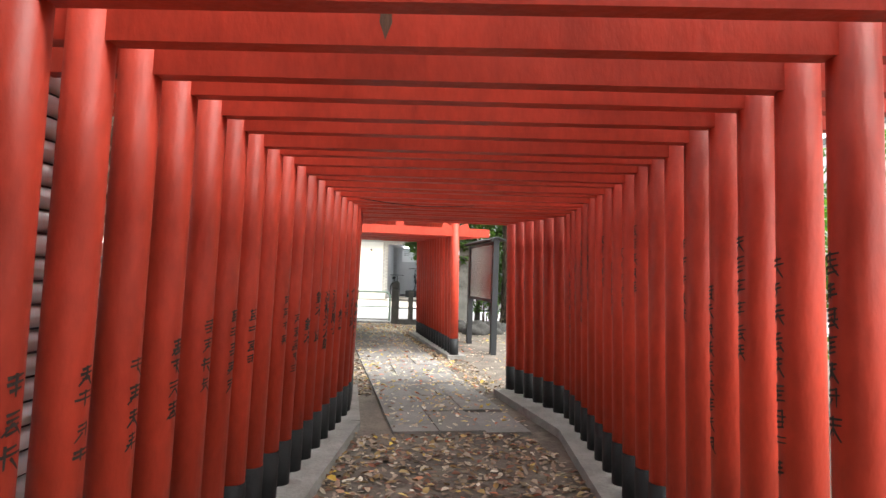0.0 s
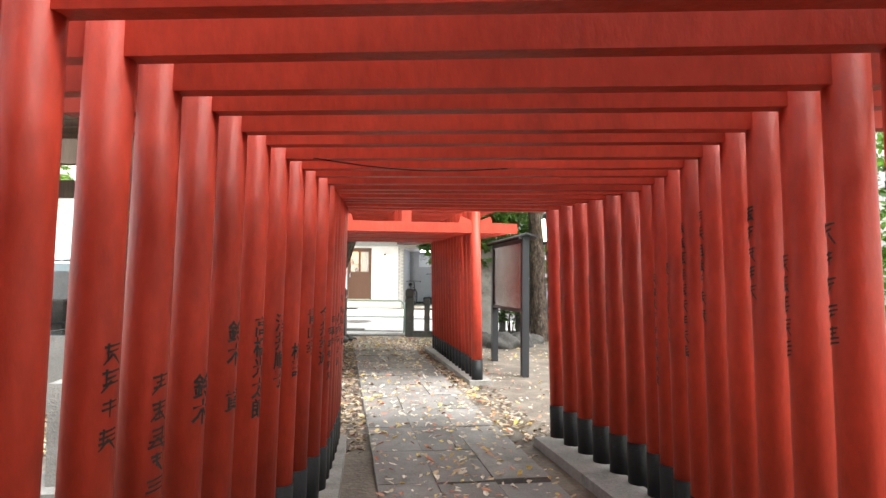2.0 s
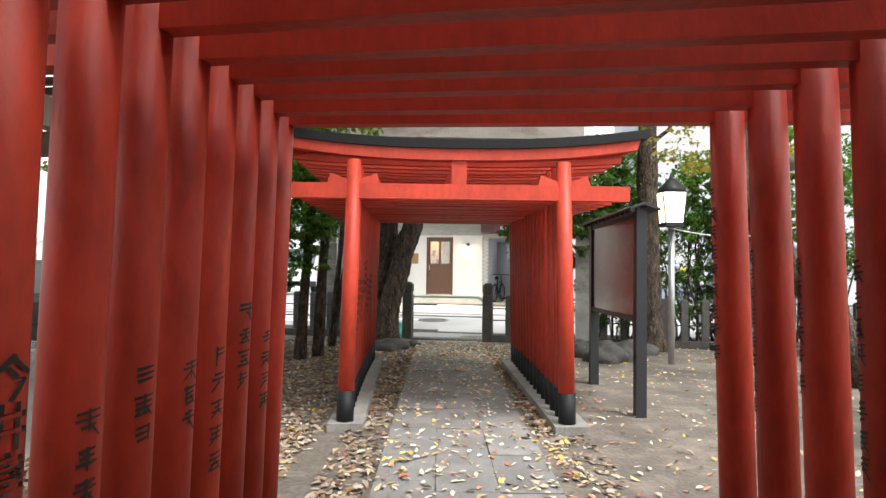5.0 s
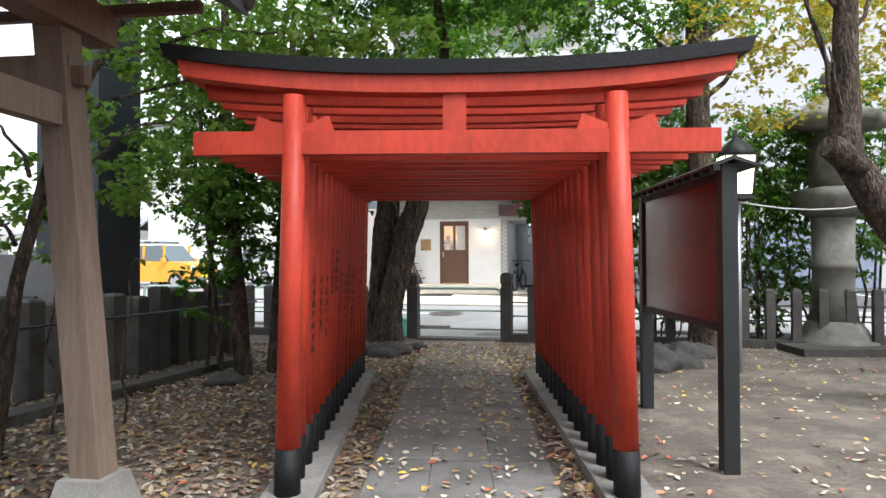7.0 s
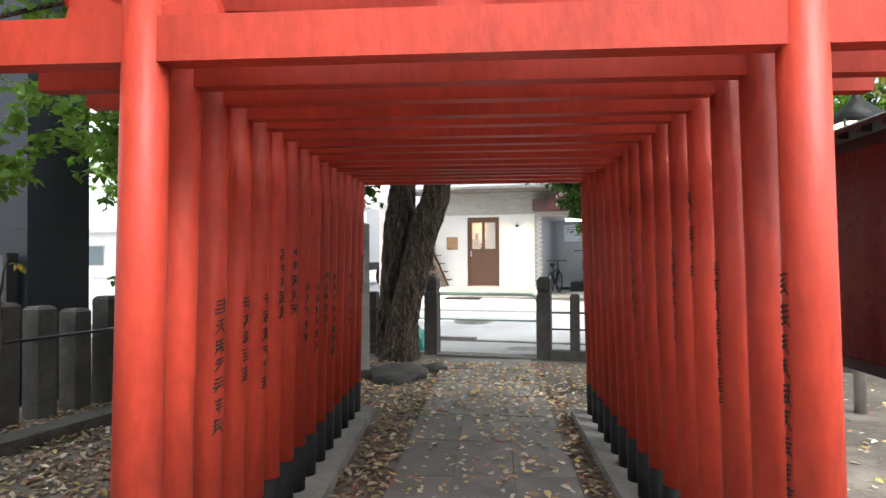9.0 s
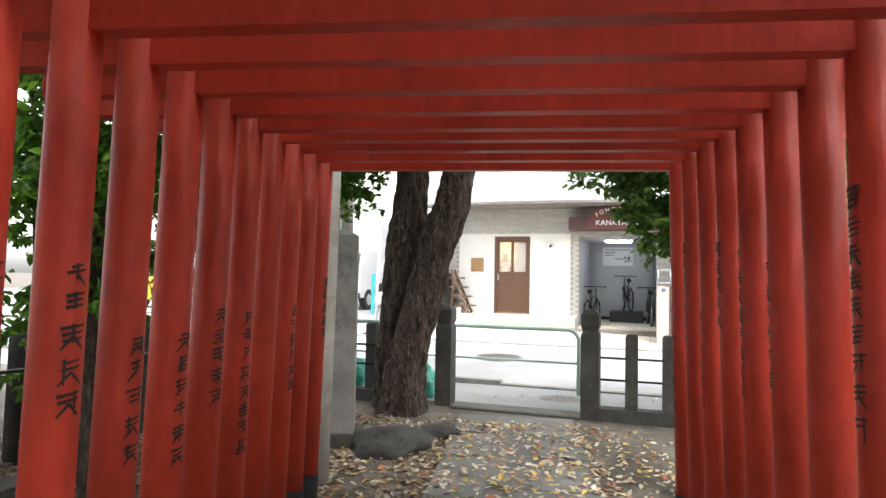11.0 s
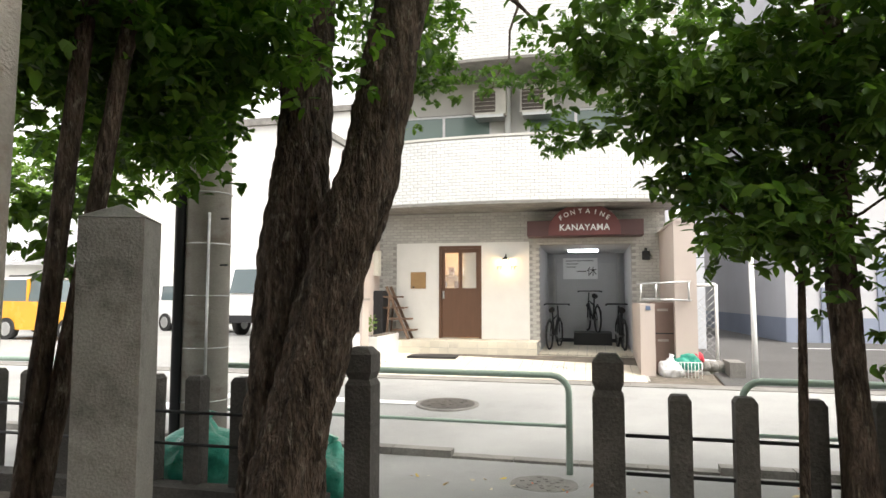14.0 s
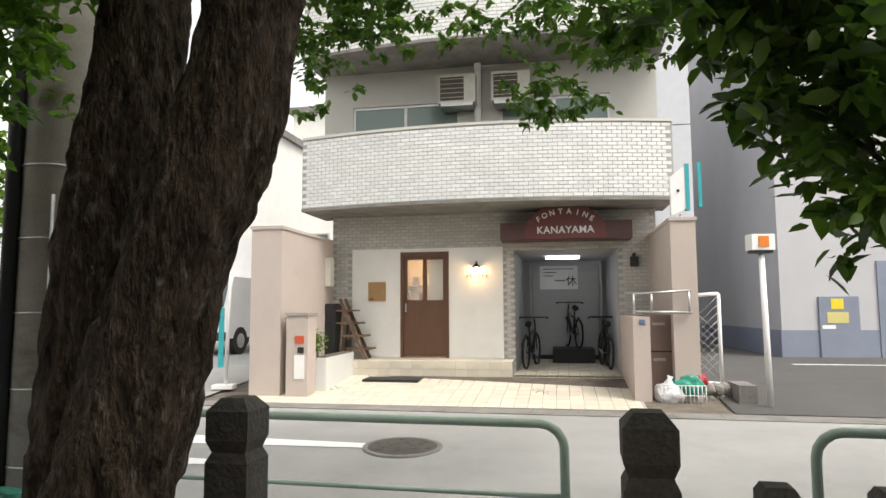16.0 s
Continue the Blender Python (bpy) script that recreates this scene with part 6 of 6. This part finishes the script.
foliage("crown", spread(55, (3.5, 6.9, 1.3), (0.85, 0.5, 1.0), 85, 60, 0.24, 0), 0.085, LEAF_MID, t4b, 9)
for k in range(5):
    bm = bmesh.new()
    limb(bm, (3.4 + 0.1 * k, 6.9, -0.05), (3.1 + 0.25 * k, 6.8, 1.4), 0.016, 0.006, rg)
    part("stem", bm, BARK, t4b)

# yard trees beside the second row of gates
t5 = tree("clump of slender dark trunks with evergreen leaves")
for k, (x, y, dx, r) in enumerate(((-2.25, 4.1, -0.25, 0.09), (-1.95, 4.3, 0.15, 0.075), (-1.75, 4.7, 0.1, 0.08), (-2.6, 4.3, -0.3, 0.035), (-2.75, 4.2, 0.1, 0.02), (-2.45, 3.9, -0.3, 0.02))):
    part("trunk", trunk_bm([(x, y, -0.1), (x + dx * 0.4, y, 1.2), (x + dx, y + 0.1, 2.6), (x + dx * 1.3, y + 0.2, 4.6)], [r * 1.25, r, r * 0.85, r * 0.5], 10 + k, 0.05, 14), BARK, t5)
foliage("crown", spread(61, (-2.4, 4.3, 2.75), (1.1, 0.9, 1.05), 130, 62, 0.26) + spread(62, (-2.75, 4.2, 1.3), (0.4, 0.4, 0.9), 26, 36, 0.2, 0) + spread(66, (-2.25, 4.1, 2.0), (0.75, 0.6, 0.9), 90, 60, 0.22, 0) + spread(67, (-2.9, 4.6, 3.0), (0.9, 0.7, 0.8), 70, 60, 0.26, 0), 0.08, LEAF_DARK, t5, 10)
t6 = tree("maple with light green leaves spreading over the gates")
part("trunk", trunk_bm([(-3.0, 0.9, -0.1), (-2.9, 1.0, 1.2), (-2.7, 1.2, 2.4), (-2.3, 1.6, 3.6)], [0.07, 0.05, 0.04, 0.03], 17, 0.04, 12), BARK, t6)
for a, b in (((-2.85, 1.1, 1.7), (-1.7, 1.3, 2.6)), ((-2.7, 1.2, 2.4), (-1.3, 2.2, 3.2)), ((-2.5, 1.4, 3.0), (-0.6, 1.8, 3.3)), ((-2.8, 1.0, 2.0), (-3.6, 1.6, 2.6)), ((-2.9, 1.0, 1.5), (-3.4, 1.3, 1.6))):
    bm = bmesh.new()
    limb(bm, a, b, 0.018, 0.005, rg, 0.1)
    part("limb", bm, BARK, t6)
foliage("crown", spread(63, (-1.75, 1.9, 3.2), (1.25, 0.8, 0.35), 75, 52, 0.26, 0) + spread(64, (-2.3, 1.6, 2.35), (0.6, 0.6, 0.5), 34, 40, 0.22, 0) + spread(65, (-3.5, 1.6, 1.9), (0.6, 0.5, 0.65), 28, 40, 0.22, 0) + spread(68, (-0.6, 2.0, 3.35), (0.6, 0.5, 0.2), 20, 45, 0.2, 0), 0.07, LEAF_LIGHT, t6, 11, 0.2, 1.0)
for k, (x, y) in enumerate(((-2.5, 1.77), (-2.95, 1.5))):
    sp = tree("thin bare sapling stem in the leaf litter")
    bm = bmesh.new()
    limb(bm, (x, y, -0.05), (x + 0.04, y, 1.2), 0.014, 0.008, rg)
    limb(bm, (x + 0.04, y, 1.2), (x + 0.1, y, 1.45), 0.008, 0.003, rg)
    part("stem", bm, BARK, sp)
    foliage("crown", [((x + 0.1, y, 1.42), (0.08, 0.08, 0.05), 6)], 0.06, LEAF_YELLOW, sp, 70 + k)
# right-hand yard
t7 = tree("leaning pruned tree with a cut stub and bare upper branches")
part("trunk", trunk_bm([(5.6, 2.4, -0.1), (5.0, 2.45, 0.9), (4.35, 2.5, 1.75), (3.95, 2.5, 2.35), (3.95, 2.5, 3.2), (4.05, 2.55, 4.6)], [0.24, 0.19, 0.165, 0.14, 0.11, 0.08], 19, 0.07), BARK, t7)
bm = bmesh.new()
tube(bm, [(4.05, 2.45, 2.2), (3.8, 2.4, 2.38), (3.72, 2.38, 2.42)], [0.13, 0.12, 0.11], 14, 0.06, rg)
part("stub", bm, BARK, t7)
for a, b in (((3.95, 2.5, 2.8), (3.4, 2.5, 4.6)), ((3.95, 2.5, 3.2), (4.6, 2.7, 4.6)), ((3.9, 2.5, 2.7), (3.55, 2.4, 3.9)), ((4.0, 2.5, 3.6), (3.2, 2.6, 5.0)), ((4.05, 2.55, 4.2), (3.5, 3.0, 5.6)), ((3.95, 2.5, 2.5), (3.7, 2.3, 3.3))):
    bm = bmesh.new()
    limb(bm, a, b, 0.028, 0.006, rg)
    part("limb", bm, BARK, t7)
foliage("crown", spread(71, (4.3, 3.2, 4.4), (1.6, 1.0, 0.8), 60, 30, 0.34, 0) + spread(78, (4.5, 4.3, 4.0), (1.6, 1.2, 1.0), 110, 32, 0.34, 0), 0.07, LEAF_YELLOW, t7, 12, 0.2, 1.0)
t8 = tree("tall straight tree trunk behind the notice board")
part("trunk", trunk_bm([(4.02, 6.1, -0.1), (3.97, 6.1, 0.6), (3.92, 6.1, 2.6), (3.9, 6.1, 5.5), (3.9, 6.1, 7)], [0.28, 0.2, 0.18, 0.15, 0.12], 23, 0.06), BARK, t8)
for a, b in (((3.9, 6.1, 4.2), (2.4, 5.9, 5.2)), ((3.9, 6.1, 4.6), (5.3, 6.3, 5.6)), ((3.9, 6.1, 5.0), (3.2, 6.8, 6.2)), ((3.92, 6.1, 3.6), (4.6, 5.6, 4.6))):
    bm = bmesh.new()
    limb(bm, a, b, 0.05, 0.012, rg)
    part("limb", bm, BARK, t8)
foliage("crown", spread(72, (2.9, 6.2, 5.2), (1.8, 1.3, 0.9), 105, 60, 0.34) + spread(73, (5.4, 6.6, 5.6), (1.6, 1.4, 0.9), 60, 40, 0.34), 0.09, LEAF_DARK, t8, 13)
t9 = tree("dense dark evergreen canopy behind the gates")
bm = bmesh.new()
limb(bm, (-0.82, 7.5, 4.4), (-0.7, 7.8, 6.0), 0.1, 0.04, rg)
part("bough", bm, BARK, t9)
bm = bmesh.new()
limb(bm, (0.05, 7.5, 4.4), (0.2, 3.4, 6.0), 0.1, 0.03, rg)
part("bough", bm, BARK, t9)
foliage("high_crown", spread(77, (-0.2, 1.9, 6.0), (4.0, 3.9, 0.8), 430, 60, 0.44, 0), 0.13, LEAF_DARK, t9, 16)
foliage("crown", spread(74, (-0.6, 7.8, 5.4), (1.7, 1.3, 1.1), 120, 62, 0.36) + spread(98, (0.2, 5.6, 5.5), (2.6, 1.0, 0.7), 170, 62, 0.38, 0) + spread(75, (-3.2, 6.4, 5.0), (1.5, 1.2, 1.1), 80, 60, 0.36), 0.1, LEAF_DARK, t9, 14)
t10 = tree("broad light green tree crown over the street")
foliage("crown", spread(76, (1.3, 9.0, 6.0), (1.7, 1.2, 1.1), 60, 50, 0.36), 0.09, LEAF_LIGHT, t10, 15)
bm = bmesh.new()
limb(bm, (1.9, 8.6, 4.6), (1.3, 9.2, 6.6), 0.05, 0.02, rg)
part("limb", bm, BARK, t10)
for k, (x, y, z, a, b, c, n, seed, mt) in enumerate(((4.9, 7.0, 2.0, 1.0, 0.5, 1.0, 75, 81, LEAF_DARK), (6.3, 7.3, 2.2, 1.2, 0.6, 1.3, 90, 82, LEAF_DARK), (7.8, 6.8, 2.4, 1.2, 0.8, 1.6, 90, 83, LEAF_MID), (5.4, 7.1, 0.9, 1.1, 0.3, 0.6, 40, 84, LEAF_MID), (5.3, 6.9, 2.9, 0.9, 0.6, 0.9, 80, 87, LEAF_DARK), (7.3, 7.4, 3.4, 1.6, 0.7, 1.2, 110, 88, LEAF_DARK), (3.6, 7.2, 2.9, 0.8, 0.5, 0.8, 60, 89, LEAF_MID), (8.2, 4.5, 3.2, 1.4, 1.4, 1.8, 90, 85, LEAF_DARK), (7.4, 3.2, 4.4, 1.4, 1.2, 1.1, 60, 86, LEAF_MID))):
    h = thing("shrub", "dense evergreen shrub along the stone fence", "shrub", "fence shrubs")
    foliage("crown", spread(seed, (x, y, z), (a, b, c), n, 60, 0.28), 0.085, mt, h, seed)
    for j in range(5):
        bm = bmesh.new()
        limb(bm, (x + rg.uniform(-0.4, 0.4), y, -0.05), (x + rg.uniform(-0.8, 0.8) * a, y + rg.uniform(-0.3, 0.3), z + 0.3), 0.025, 0.008, rg)
        part("stem", bm, BARK, h)
t12 = tree("broad evergreen tree beside the first row of gates")
part("trunk", trunk_bm([(4.3, -6.7, -0.1), (4.2, -6.7, 2.0), (4.0, -6.6, 4.4)], [0.2, 0.16, 0.09], 37, 0.06, 18), BARK, t12)
for a, b in (((4.1, -6.6, 3.2), (2.9, -5.2, 4.2)), ((4.1, -6.6, 3.0), (2.7, -7.6, 4.2)), ((4.1, -6.6, 3.6), (3.4, -9.0, 4.4)), ((4.1, -6.6, 3.4), (3.4, -4.6, 4.2)), ((4.0, -6.6, 4.2), (2.0, -8.2, 5.9))):
    bm = bmesh.new()
    limb(bm, a, b, 0.06, 0.015, rg)
    part("limb", bm, BARK, t12)
foliage("crown", spread(79, (3.5, -7.0, 3.9), (1.3, 2.9, 0.9), 150, 60, 0.38, 0) + spread(80, (2.6, -7.8, 5.8), (2.0, 3.0, 0.8), 75, 56, 0.42, 0), 0.12, LEAF_DARK, t12, 17)
t14 = tree("far pale green street tree beyond the car park")
part("trunk", trunk_bm([(-18.4, 32, 0.2), (-18.4, 32, 2.5), (-18.3, 32, 5.0)], [0.22, 0.17, 0.1], 41, 0.05, 12), BARK, t14)
foliage("crown", spread(97, (-18.9, 32, 6.8), (2.4, 1.6, 2.3), 130, 40, 0.6, 0.2), 0.24, LEAF_LIGHT, t14, 97)
# hedges that close the precinct beside and behind the first row
for k, (x, y, z, a, b, c, seed, n) in enumerate(((5.2, -1.5, 1.6, 0.9, 2.0, 1.7, 91, 90), (4.9, -5.5, 1.6, 0.9, 2.2, 1.7, 92, 90), (4.2, -10, 1.8, 0.9, 2.4, 1.9, 93, 90), (-0.8, -16, 2.2, 4.0, 1.0, 2.4, 95, 110))):
    h = thing("hedge_shrub", "tall green hedge shrub at the precinct's edge", "shrub", "hedges")
    foliage("crown", spread(seed, (x, y, z), (a, b, c), n, 60, 0.36), 0.11, (LEAF_MID, LEAF_DARK)[k % 2], h, seed)
    for j in range(5):
        bm = bmesh.new()
        limb(bm, (x + rg.uniform(-0.4, 0.4), y + rg.uniform(-0.8, 0.8), -0.05), (x + rg.uniform(-0.5, 0.5) * a, y + rg.uniform(-0.8, 0.8) * b, z), 0.04, 0.01, rg)
        part("stem", bm, BARK, h)
pb = thing("potted_bush", "small bright green bush in the planter", "bush", "", HOUSE)
foliage("crown", [((-1.78, -1.3, 0.95), (0.2, 0.25, 0.22), 420), ((-1.78, -1.0, 0.85), (0.15, 0.15, 0.18), 160)], 0.05, LEAF_LIGHT, pb, 96)
bm = bmesh.new()
limb(bm, (-1.78, -1.3, 0.6), (-1.78, -1.3, 1.0), 0.012, 0.006, rg)
part("stem", bm, BARK, pb)


# ---- fallen leaves ----
def litter(name, zones, size, material, seed, label):
    """Fallen leaves lying on the ground: zones of (x0, x1, y0, y1, count, height)."""
    r = np.random.RandomState(seed)
    pos = np.concatenate([np.stack((r.uniform(a, b, n), r.uniform(c, d, n), np.full(n, z) + r.uniform(0, 0.012, n)), 1) for a, b, c, d, n, z in zones])
    n = len(pos)
    yaw, sc = r.uniform(0, 2 * math.pi, n), size * r.uniform(0.55, 1.3, n)
    tiltx, tilty = r.normal(0, 0.22, n), r.normal(0, 0.22, n)
    f = np.stack((np.cos(yaw), np.sin(yaw), tiltx), 1)
    s = np.stack((-np.sin(yaw), np.cos(yaw), tilty), 1)
    shape = np.array(LEAF) * np.array((1, 0.8, 1)) + np.array((-0.5, 0, 0))
    curl = r.uniform(-1.5, 2.5, n)
    verts = pos[:, None, :] + sc[:, None, None] * (shape[None, :, 0:1] * f[:, None] + shape[None, :, 1:2] * s[:, None])
    verts[:, :, 2] += sc[:, None] * curl[:, None] * (np.abs(shape[:, 1])[None] * 0.35) + 0.004
    faces = (np.array(LEAF_FACES)[None] + (np.arange(n) * len(LEAF))[:, None, None]).reshape(-1, 3)
    me = bpy.data.meshes.new(name)
    me.from_pydata(verts.reshape(-1, 3).tolist(), [], faces.tolist())
    me.materials.append(material)
    return tagged(new(name, me), label, "leaves", "", "stuff")


litter("fallen_leaves", [(-4.2, -0.85, -3, 7, 17000, 0), (-0.62, -0.27, -3.2, 6.8, 1700, 0), (0.98, 1.12, -0.2, 5, 500, 0), (-2.2, 0.9, -10.8, -4.9, 6500, 0), (1.05, 1.4, -3.2, 0, 260, 0), (-1.4, 1.0, 4.2, 7.2, 500, 0), (-3.4, -0.9, -3.2, 0, 2200, 0)], 0.062, LITTER, 3, "brown fallen leaves on bare soil")
litter("pale_leaves", [(-0.25, 0.98, -4.8, 6.8, 1500, 0.03), (1.0, 6.5, -3, 6.6, 1400, 0), (0.98, 1.2, -3, 4, 200, 0), (-1.2, 1.6, 4.1, 6.9, 900, 0.0), (-0.25, 0.98, 4.2, 6.8, 500, 0.03), (-2.2, 0.9, -10.8, -4.9, 900, 0.005), (-4, -0.8, -3, 6.5, 900, 0.005), (-0.8, 3.5, 7.6, 9, 60, -0.06)], 0.06, LITTER_PALE, 4, "pale and yellow fallen leaves scattered on the paving")
